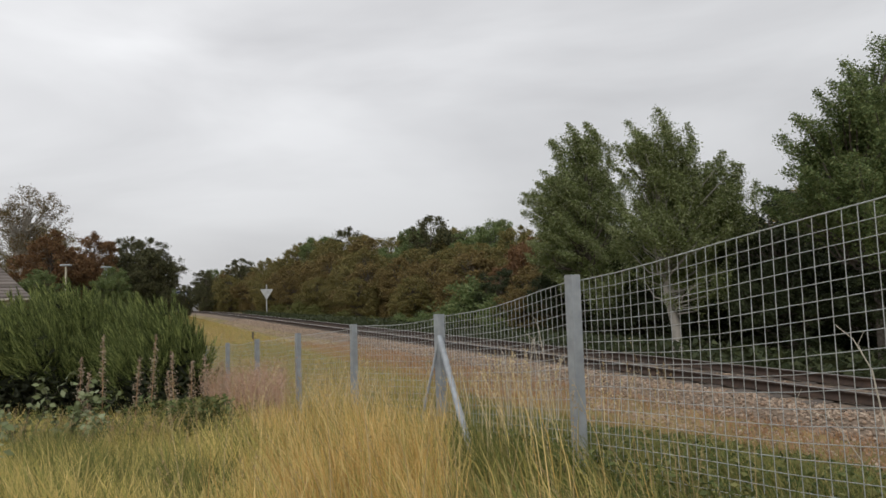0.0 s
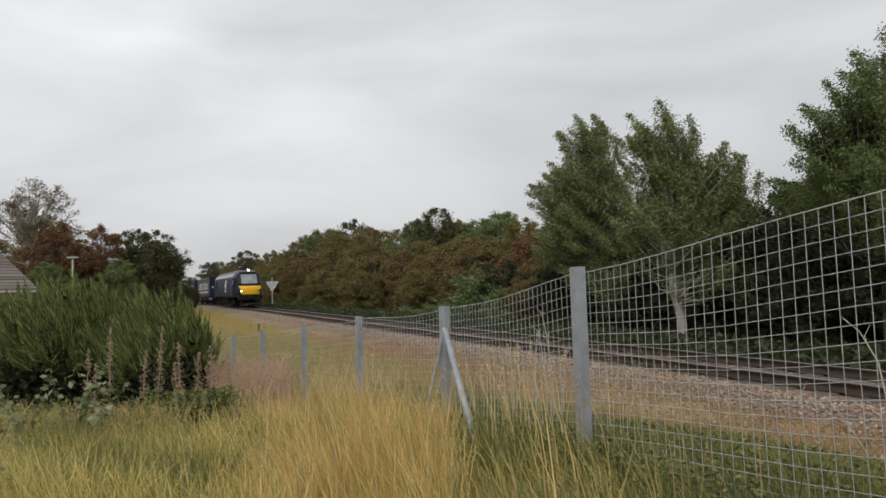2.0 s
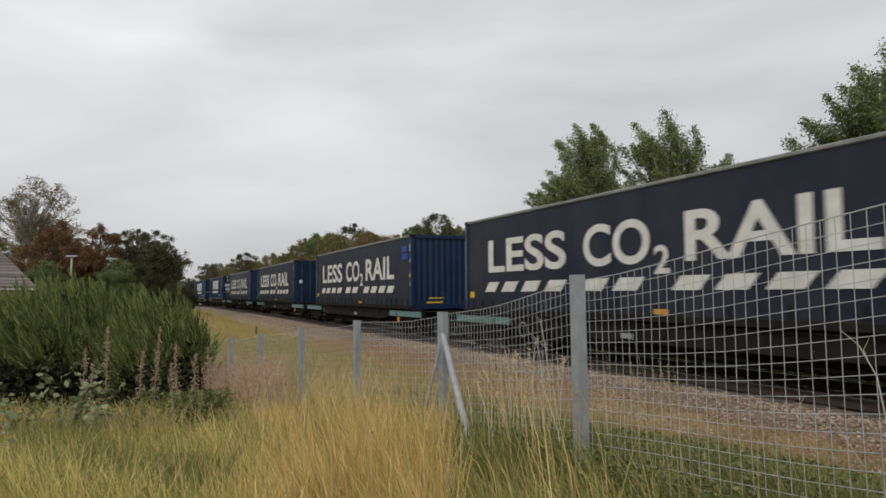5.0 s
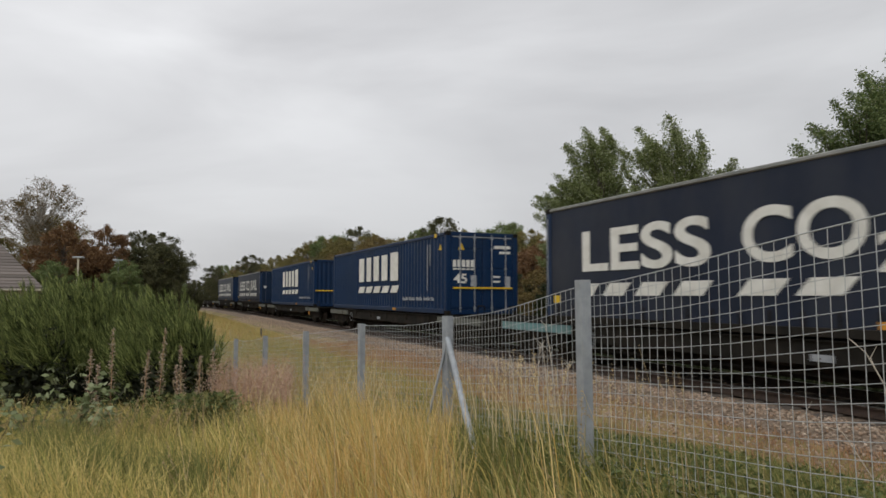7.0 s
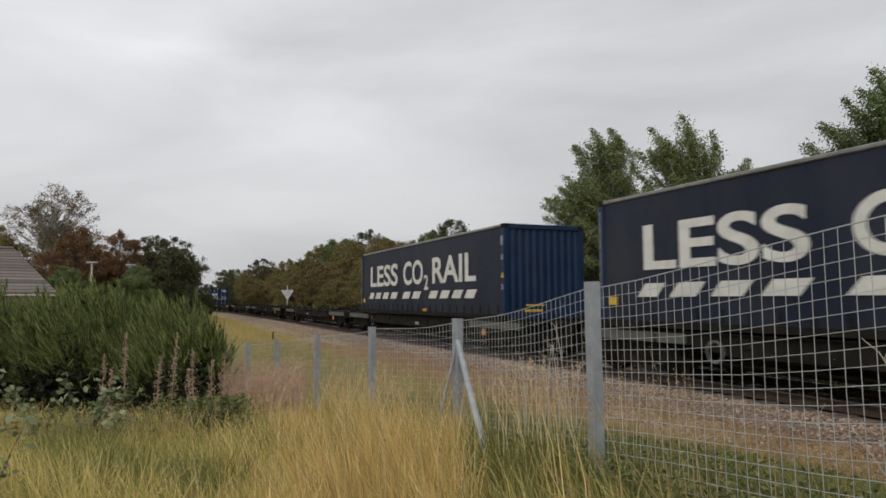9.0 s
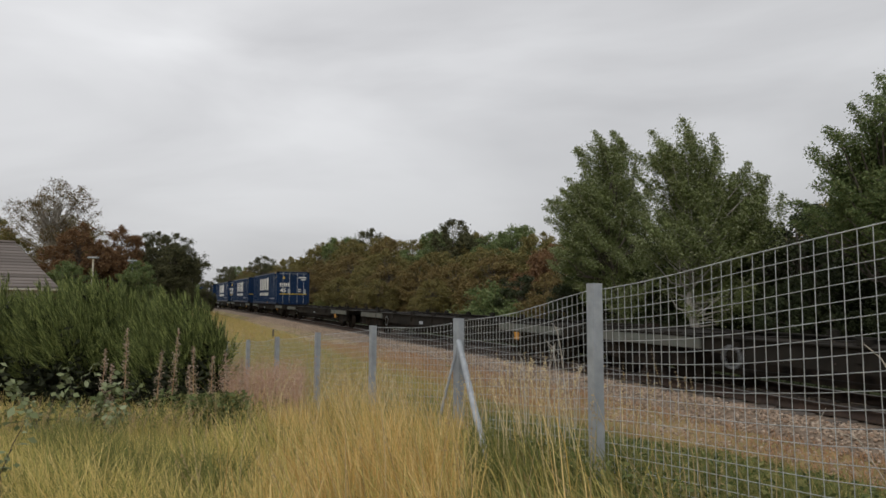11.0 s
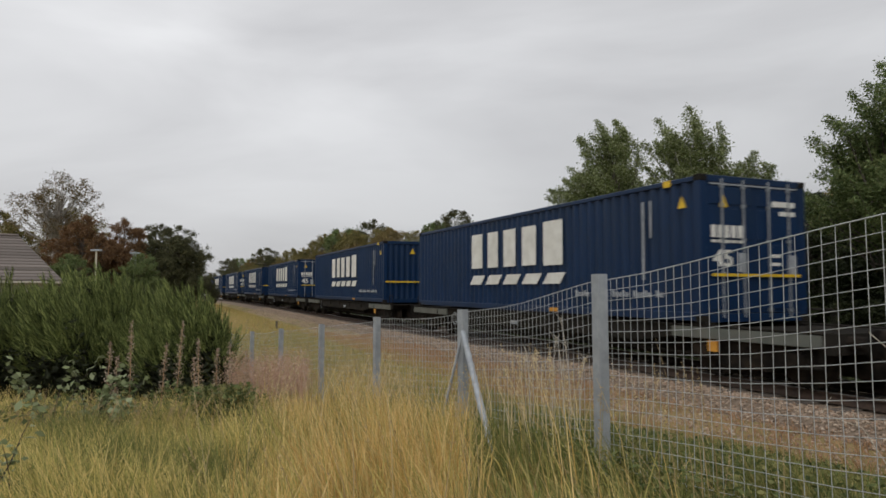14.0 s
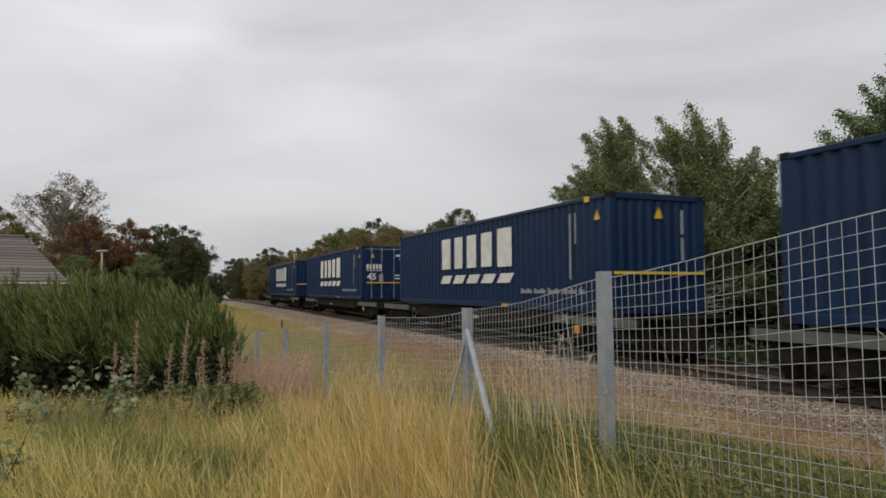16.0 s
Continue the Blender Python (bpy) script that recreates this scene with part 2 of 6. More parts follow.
M_LOCOBLUE = mat("loco_navy", [(0.004, 0.009, 0.026), (0.006, 0.013, 0.038)], 0.35, scale=2, stain=(0.012, 0.016, 0.025), stain_scale=1, stain_amount=0.4, spec=0.12)
M_LOCOSILVER = mat("loco_roof", [(0.32, 0.33, 0.33), (0.46, 0.47, 0.46)], 0.5, scale=3, stain=(0.20, 0.19, 0.17), stain_scale=1.5)
M_LOCOYELLOW = mat("loco_yellow", [(0.75, 0.42, 0.01), (0.85, 0.50, 0.015)], 0.4, scale=4, stain=(0.45, 0.28, 0.04), stain_scale=3, stain_amount=0.3)
M_GLASS = mat("windscreen", [(0.16, 0.19, 0.20), (0.26, 0.29, 0.30)], 0.08, scale=1.5, spec=0.8)
M_BLACK = mat("black_rubber", [(0.012, 0.012, 0.012), (0.025, 0.025, 0.025)], 0.7, scale=8)
M_LAMPGLOW = glow("headlight_on", (1.0, 0.95, 0.85), 6.0)
M_SLATE = mat("roof_tile", [(0.11, 0.095, 0.085), (0.15, 0.13, 0.12), (0.19, 0.165, 0.15)], 0.85, obj=True, stain=None)
M_RENDERWALL = mat("harled_wall", [(0.36, 0.34, 0.29), (0.46, 0.43, 0.37)], 0.95, scale=8, bump=0.6, bump_scale=60)
M_SIGN = mat("sign_back", [(0.42, 0.44, 0.45), (0.52, 0.54, 0.55)], 0.5, scale=5, stain=(0.3, 0.3, 0.29), stain_scale=3)
M_LAMPPOST = mat("pale_post", [(0.45, 0.42, 0.33), (0.55, 0.52, 0.42)], 0.7, scale=6)
M_PLATFORM = mat("platform", [(0.22, 0.21, 0.19), (0.3, 0.29, 0.27)], 0.9, scale=2)

# ---- track line: s runs away from the eye along the track, q across it (near side negative) ----
PSI, K1, K2, GRADE, FOOT = radians(25.43), -0.000735, 9.157e-06, 0.0130, 9.904
TAB_S = np.arange(-200.0, 760.25, 0.25)


def heading_of(s):
    s = np.asarray(s, float)
    a = np.clip(s, -60, 100)
    h = PSI + K1 * a + K2 * a * a
    return h + np.clip(s - 100, 0, 260) * 0.0016


TAB_H = heading_of(TAB_S)
_i0 = int(round(200 / 0.25))
_cx = np.concatenate([[0], np.cumsum(-np.sin((TAB_H[1:] + TAB_H[:-1]) / 2) * 0.25)])
_cy = np.concatenate([[0], np.cumsum(np.cos((TAB_H[1:] + TAB_H[:-1]) / 2) * 0.25)])
TAB_X = FOOT * math.cos(PSI) + _cx - _cx[_i0]
TAB_Y = FOOT * math.sin(PSI) + _cy - _cy[_i0]


def rail_z(s):
    s = np.asarray(s, float)
    return GRADE * (np.clip(s, -40, 90) + np.clip(s - 90, 0, 60) * 0.5)


def tp(s, q=0.0, z=0.0):
    """World place of track coordinates; z above the rail top."""
    h = np.interp(s, TAB_S, TAB_H)
    ext = s - np.clip(s, -200, 760)
    return (float(np.interp(s, TAB_S, TAB_X) + math.cos(h) * q - math.sin(h) * ext),
            float(np.interp(s, TAB_S, TAB_Y) + math.sin(h) * q + math.cos(h) * ext), float(rail_z(s)) + z)


def to_track(x, y):
    s = (x - FOOT * math.cos(PSI)) * -math.sin(PSI) + (y - FOOT * math.sin(PSI)) * math.cos(PSI)
    for _ in range(4):
        px, py, _z = tp(s)
        h = float(np.interp(s, TAB_S, TAB_H))
        s += (x - px) * -math.sin(h) + (y - py) * math.cos(h)
    px, py, _z = tp(s)
    h = float(np.interp(s, TAB_S, TAB_H))
    return s, (x - px) * math.cos(h) + (y - py) * math.sin(h)


def smooth(a, b, v):
    u = np.clip((v - a) / (b - a), 0, 1)
    return u * u * (3 - 2 * u)


def ground_z(s, q):
    """Height of the ground sheet."""
    r = float(rail_z(s))
    n = 0.10 * noise.noise(Vector((s * 0.11, q * 0.11, 0))) + 0.04 * noise.noise(Vector((s * 0.5, q * 0.5, 3)))
    a = abs(q)
    bed = r - 0.24 - 0.27 * float(smooth(1.6, 3.3, a))
    if q < 0:
        knoll = np.interp(s, [-20, 0, 3.2, 5.4, 8, 11, 14.5, 22, 35, 60, 80, 110, 160], [0.5, 0.46, 0.42, 0.20, 0.03, -0.16, -0.30, -0.30, 0.1, 1.05, 1.75, 2.1, 2.4])
        bank = float(knoll) + n
        dip = 0.04 * float(smooth(-8.2, -11, q)) if s < 30 else 0.0
        far = bank - dip
        z = bed + (far - bed) * float(smooth(3.5, 7.3, a))
    else:
        low = r - 0.75 + n + 1.5 * float(smooth(14, 60, a)) + 3.0 * float(smooth(60, 300, a))
        z = bed + (low - bed) * float(smooth(3.3, 6.0, a))
    return z


def gz(x, y):
    s, q = to_track(x, y)
    return ground_z(s, q)


# ---- mesh helpers ----
def mesh_from(name, verts, faces, material, smooth_shade=False):
    me = bpy.data.meshes.new(name)
    verts = np.asarray(verts, np.float32).reshape(-1, 3)
    if isinstance(faces, np.ndarray):
        k = faces.shape[1]
        me.vertices.add(len(verts))
        me.vertices.foreach_set("co", verts.ravel())
        me.loops.add(faces.size)
        me.loops.foreach_set("vertex_index", faces.ravel().astype(np.int32))
        me.polygons.add(len(faces))
        me.polygons.foreach_set("loop_start", np.arange(0, faces.size, k, dtype=np.int32))
        me.update(calc_edges=True)
    else:
        me.from_pydata([tuple(v) for v in verts], [], faces)
        me.update()
    if smooth_shade:
        me.polygons.foreach_set("use_smooth", np.ones(len(me.polygons), bool))
    for mt in (material if isinstance(material, (list, tuple)) else [material]):
        me.materials.append(mt)
    return me


def bm_mesh(name, bm, material, smooth_shade=False):
    me = bpy.data.meshes.new(name)
    bm.normal_update()
    bm.to_mesh(me)
    bm.free()
    if smooth_shade:
        me.polygons.foreach_set("use_smooth", np.ones(len(me.polygons), bool))
    for mt in (material if isinstance(material, (list, tuple)) else [material]):
        me.materials.append(mt)
    return me


def part(name, bm, material, parent, label="", smooth_shade=False):
    """Links a bmesh (or a mesh) as one object under a thing or a part."""
    me = bm if isinstance(bm, bpy.types.Mesh) else bm_mesh(name, bm, material, smooth_shade)
    ob = new(name, me)
    ob.parent = parent
    if label:
        ob["label"] = label
    return ob


def thing(name, label, category, group="", kind="", m=None):
    ob = new(name)
    ob.empty_display_size = 0.2
    tagged(ob, label, category, group, kind)
    if m is not None:
        ob.matrix_world = m
    return ob


def box(bm, x0, x1, y0, y1, z0, z1, bevel=0.0):
    r = bmesh.ops.create_cube(bm, size=1.0)
    vs = r["verts"]
    for v in vs:
        v.co = ((x0 + x1) / 2 + v.co.x * (x1 - x0), (y0 + y1) / 2 + v.co.y * (y1 - y0), (z0 + z1) / 2 + v.co.z * (z1 - z0))
    if bevel:
        es = {e for v in vs for e in v.link_edges}
        bmesh.ops.bevel(bm, geom=list(es), offset=bevel, segments=1, affect="EDGES")
    return bm


def boxes(*specs, bevel=0.0):
    bm = bmesh.new()
    for sp in specs:
        box(bm, *sp, bevel=bevel)
    return bm


def cyl(bm, p0, p1, r0, r1=None, n=10):
    p0, p1 = Vector(p0), Vector(p1)
    r1 = r0 if r1 is None else r1
    d = p1 - p0
    q = d.to_track_quat("Z", "Y").to_matrix().to_4x4()
    bmesh.ops.create_cone(bm, cap_ends=True, segments=n, radius1=r0, radius2=r1, depth=d.length, matrix=Matrix.Translation((p0 + p1) / 2) @ q)
    return bm


def prism(bm, pts, y0, y1):
    """A polygon in x, z pushed from y0 to y1."""
    a = [bm.verts.new((x, y0, z)) for x, z in pts]
    b = [bm.verts.new((x, y1, z)) for x, z in pts]
    bm.faces.new(a)
    bm.faces.new(b[::-1])
    for i in range(len(pts)):
        j = (i + 1) % len(pts)
        bm.faces.new((a[j], a[i], b[i], b[j]))
    bmesh.ops.recalc_face_normals(bm, faces=bm.faces[:])
    return bm


def tubes(segs, n=5):
    """Many tapered tubes at once: rows p0, p1, r0, r1."""
    V, F = [], []
    ang = np.arange(n) * 2 * np.pi / n
    for k, (p0, p1, r0, r1) in enumerate(segs):
        p0, p1 = np.asarray(p0, float), np.asarray(p1, float)
        d = p1 - p0
        d = d / max(np.linalg.norm(d), 1e-6)
        u = np.cross(d, (0.3, 0.9, 0.1) if abs(d[2]) > 0.8 else (0, 0, 1))
        u /= np.linalg.norm(u)
        v = np.cross(d, u)
        ring = np.outer(np.cos(ang), u) + np.outer(np.sin(ang), v)
        V.append(p0 + ring * r0)
        V.append(p1 + ring * r1)
        b = k * 2 * n
        for i in range(n):
            j = (i + 1) % n
            F.append((b + i, b + j, b + n + j, b + n + i))
    return np.concatenate(V), np.array(F)


def leaf_quads(P, size, rng, flat=0.3, aspect=1.7, jitter=0.5):
    """One rhombic leaf at each place P, turned at random."""
    n = len(P)
    d = rng.normal(size=(n, 3))
    d[:, 2] *= 0.6
    d /= np.linalg.norm(d, axis=1)[:, None]
    e = rng.normal(size=(n, 3))
    e -= d * (e * d).sum(1)[:, None]
    e /= np.linalg.norm(e, axis=1)[:, None]
    L = (size * (1 - jitter / 2 + jitter * rng.random(n)))[:, None]
    w = L / aspect
    nr = np.cross(d, e)
    V = np.stack([P - d * L / 2, P + e * w / 2 + nr * L * 0.1, P + d * L / 2, P - e * w / 2 + nr * L * 0.1], 1).reshape(-1, 3)
    F = np.arange(4 * n).reshape(-1, 4)
    return V, F


def leaf_tris(P, size, rng, aspect=1.5, jitter=0.7):
    """One small pointed leaf at each place P, turned at random."""
    n = len(P)
    d = rng.normal(size=(n, 3))
    d[:, 2] *= 0.7
    d /= np.linalg.norm(d, axis=1)[:, None]
    e = rng.normal(size=(n, 3))
    e -= d * (e * d).sum(1)[:, None]
    e /= np.linalg.norm(e, axis=1)[:, None]
    L = (size * (1 - jitter / 2 + jitter * rng.random(n)))[:, None]
    w = L / aspect
    V = np.stack([P - d * L / 2 + e * w / 2, P - d * L / 2 - e * w / 2, P + d * L / 2], 1).reshape(-1, 3)
    return V, np.arange(3 * n).reshape(-1, 3)

# ---- ground ----
def build_ground():
    ss = np.unique(np.concatenate([np.arange(-6, 40, 0.5), np.arange(40, 130, 2.0), np.arange(-40, -6, 2.0), np.array([130, 145, 165, 200, 260, 340, 450, 600, 760, 1100, 1900, -60, -100, -180, -320, -600, -1100, -1900])]))
    qq = np.unique(np.concatenate([np.arange(-14, 8, 0.4), np.arange(8, 40, 3.0), np.arange(-40, -14, 2.0), np.array([-1800, -900, -500, -300, -180, -110, -75, -55, 50, 70, 110, 180, 300, 500, 900, 1800])]))
    V = []
    for s in ss:
        for q in qq:
            x, y, _ = tp(float(s), float(q))
            V.append((x, y, ground_z(float(s), float(q))))
    nq = len(qq)
    F = [(i * nq + j, (i + 1) * nq + j, (i + 1) * nq + j + 1, i * nq + j + 1) for i in range(len(ss) - 1) for j in range(nq - 1)]
    me = mesh_from("ground", V, np.array(F)[:, ::-1], M_GROUND, True)
    tagged(new("ground", me), "rough meadow ground sloping down to the railway", "ground", kind="structure")


build_ground()

# ---- railway ----
TR0, TR1 = -40.0, 200.0


def strip(profile, s0, s1, step):
    """Sweeps a cross-section of (q, z above rail) along the track."""
    ss = np.arange(s0, s1 + 0.01, step)
    V = [tp(float(s), q, z) for s in ss for q, z in profile]
    n = len(profile)
    F = [(i * n + j, i * n + (j + 1) % n, (i + 1) * n + (j + 1) % n, (i + 1) * n + j) for i in range(len(ss) - 1) for j in range(n)]
    return V, F


def build_track():
    bed = thing("railway_track", "single railway track on pale stone ballast", "railway track", kind="structure")
    V, F = strip([(-3.05, -0.62), (-2.52, -0.41), (-1.75, -0.19), (1.75, -0.19), (2.9, -0.42), (3.5, -0.60)], TR0, TR1, 1.0)
    part("ballast_bed", mesh_from("ballast_bed", V, np.array(F), M_BALLAST, True), None, bed)
    for side in (-1, 1):
        c = 0.752 * side
        prof = [(-0.07, -0.155), (0.07, -0.155), (0.07, -0.14), (0.012, -0.115), (0.012, -0.045), (0.036, -0.032), (0.036, -0.004), (0.03, 0.0), (-0.03, 0.0), (-0.036, -0.004), (-0.036, -0.032), (-0.012, -0.045), (-0.012, -0.115), (-0.07, -0.14)]
        V, F = strip([(c + a, b) for a, b in prof], TR0, TR1, 1.0)
        me = mesh_from("rail", V, np.array(F), [M_RAILSIDE, M_RAILTOP])
        for p in me.polygons:
            if p.index % len(prof) in (6, 7, 8):
                p.material_index = 1
        part("rail", me, None, bed, "rusty steel rail with a worn head")
    sl = bm_mesh("sleeper", boxes((-1.25, 1.25, -0.13, 0.13, -0.32, -0.165), bevel=0.015), M_SLEEPER)
    for k in range(int((110 + 12) / 0.66)):
        s = -12 + k * 0.66
        x, y, z = tp(s)
        h = float(np.interp(s, TAB_S, TAB_H))
        ob = new("sleeper", sl)
        ob.parent = bed
        ob.matrix_world = pose(x, y, z, 0, 0, math.degrees(h))
    rng = np.random.default_rng(5)
    ico = [(0, 0, 1), (0.9, 0, 0.3), (0.2, 0.9, 0.25), (-0.8, 0.5, 0.3), (-0.75, -0.6, 0.2), (0.3, -0.9, 0.3), (0, 0, -0.7)]
    icf = [(0, 1, 2), (0, 2, 3), (0, 3, 4), (0, 4, 5), (0, 5, 1), (6, 2, 1), (6, 3, 2), (6, 4, 3), (6, 5, 4), (6, 1, 5)]
    n = 36000
    s = np.concatenate([rng.uniform(-3, 22, int(n * 0.6)), rng.uniform(22, 60, n - int(n * 0.6))])
    q = np.where(rng.random(n) < 0.78, -1.1 - 1.9 * rng.random(n) ** 1.1, rng.uniform(-1.1, 2.4, n))
    V, F = [], []
    base, tri = np.array(ico), np.array(icf)
    for k in range(n):
        zz = float(np.interp(abs(q[k]), [0, 1.75, 2.52, 3.05], [-0.19, -0.185, -0.40, -0.50]))
        if 0.62 < abs(q[k]) < 0.9:
            zz -= 0.05
        a = rng.uniform(0.014, 0.034)
        A = rng.normal(size=(3, 3))
        Q, _ = np.linalg.qr(A)
        v = (base * (1 + 0.25 * rng.normal(size=base.shape))) @ Q * a * np.array([1, 1, 0.75])
        V.append(v + np.array(tp(float(s[k]), float(q[k]), zz + a * 0.3)))
        F.append(tri + 7 * k)
    me = mesh_from("ballast_stones", np.concatenate(V), np.concatenate(F), M_STONE)
    st = new("ballast_stones", me)
    st.parent = bed
    st["kind"] = "stuff"


build_track()

# ---- lettering ----
def text_mesh(body, height, material, width=None, bold=0.012, depth=0.004):
    """Letters with the built-in font as a mesh in x, z that faces -y, its lower left corner at 0, 0."""
    cu = bpy.data.curves.new("letters", "FONT")
    cu.body = body
    cu.offset = bold
    cu.extrude = 0.0
    tmp = new("letters_tmp", cu)
    me = bpy.data.meshes.new_from_object(tmp.evaluated_get(bpy.context.evaluated_depsgraph_get()))
    bpy.data.objects.remove(tmp)
    co = np.empty(len(me.vertices) * 3)
    me.vertices.foreach_get("co", co)
    co = co.reshape(-1, 3)
    lo, hi = co.min(0), co.max(0)
    sz = height / (hi[1] - lo[1])
    sx = sz if width is None else width / (hi[0] - lo[0])
    out = np.stack([(co[:, 0] - lo[0]) * sx, np.zeros(len(co)), (co[:, 1] - lo[1]) * sz], 1)
    me.vertices.foreach_set("co", out.ravel())
    me.materials.clear()
    me.materials.append(material)
    me.update()
    return me


# ---- the train ----
LEN, WID, HGT, DECK = 13.54, 2.55, 2.58, 0.93


def dash_row(specs, z0, z1, y, parent, material, name="stripe"):
    for x0, x1 in specs:
        sl = 0.95 * (z1 - z0)
        bm = prism(bmesh.new(), [(x0, z0), (x1 - sl, z0), (x1, z1), (x0 + sl, z1)], y, y - 0.006)
        part(name, bm, material, parent)


def corrugated(bm, x0, x1, z0, z1, y, depth, pitch, axis="x", flip=1):
    """A trapezoid-profiled steel sheet; it dips inwards by depth."""
    n = max(1, int(round((x1 - x0) / pitch)))
    p = (x1 - x0) / n
    xs, ds = [], []
    for i in range(n):
        b = x0 + i * p
        xs += [b, b + 0.26 * p, b + 0.5 * p, b + 0.76 * p]
        ds += [0, 0, depth, depth]
    xs.append(x1)
    ds.append(0)
    prev = None
    for xx, d in zip(xs, ds):
        a = (xx, y + d * flip) if axis == "x" else (y + d * flip, xx)
        v0, v1 = bm.verts.new((*a, z0)), bm.verts.new((*a, z1))
        if prev:
            bm.faces.new((prev[0], v0, v1, prev[1]))
        prev = (v0, v1)


def corner_posts(c, mtl, h0=0.0):
    for sx in (-1, 1):
        for sy in (-1, 1):
            x, y = sx * (LEN / 2 - 0.08), sy * (WID / 2 - 0.08)
            part("corner_post", boxes((x - 0.08, x + 0.08, y - 0.08, y + 0.08, 0.0, HGT), bevel=0.012), mtl, c)
            for z in (0.0, HGT - 0.118):
                part("corner_casting", boxes((x - 0.089, x + 0.089, y - 0.084, y + 0.084, z + 0.002, z + 0.12), bevel=0.01), M_FRAME, c)


def door_end(c, x, mtl, marks, rod):
    """Two door leaves with lock rods at the end that faces along +x."""
    for sy in (-1, 1):
        y0, y1 = (0.01, WID / 2 - 0.17) if sy > 0 else (-WID / 2 + 0.17, -0.01)
        leaf = part("door", boxes((x - 0.06, x - 0.02, y0, y1, 0.16, HGT - 0.14), bevel=0.008), mtl, c)
        for z0, z1 in ((0.22, 0.75), (0.83, 1.38), (1.46, 2.0), (2.07, HGT - 0.2)):
            part("door_panel", boxes((x - 0.022, x - 0.004, y0 + 0.06, y1 - 0.06, z0, z1), bevel=0.008), mtl, leaf)
        for f in (0.28, 0.74):
            yy = y0 + (y1 - y0) * f
            b2 = cyl(bmesh.new(), (x + 0.02, yy, 0.08), (x + 0.02, yy, HGT - 0.06), 0.017, n=8)
            for z in (0.2, 0.85, 1.45, 2.05, HGT - 0.2):
                box(b2, x - 0.01, x + 0.04, yy - 0.032, yy + 0.032, z - 0.025, z + 0.025)
            part("lock_rod", b2, rod, leaf)
    part("door_header", boxes((x - 0.1, x, -WID / 2 + 0.16, WID / 2 - 0.16, HGT - 0.13, HGT), bevel=0.01), mtl, c)
    part("door_sill", boxes((x - 0.1, x, -WID / 2 + 0.16, WID / 2 - 0.16, 0.0, 0.15), bevel=0.01), mtl, c)
    for y0, y1, z0, z1, mt in marks:
        part("marking", boxes((x - 0.003, x + 0.003, y0, y1, z0, z1)), mt, c)


def triangle_mark(c, x, y, z, size, face, mtl=None):
    bm = bmesh.new()
    if face == "x":
        vs = [(x, y - size / 2, z), (x, y + size / 2, z), (x, y, z + size)]
    else:
        vs = [(x - size / 2, y, z), (x + size / 2, y, z), (x, y, z + size)]
    bm.faces.new([bm.verts.new(v) for v in vs])
    part("warning_triangle", bm, mtl or M_YELLOW, c)


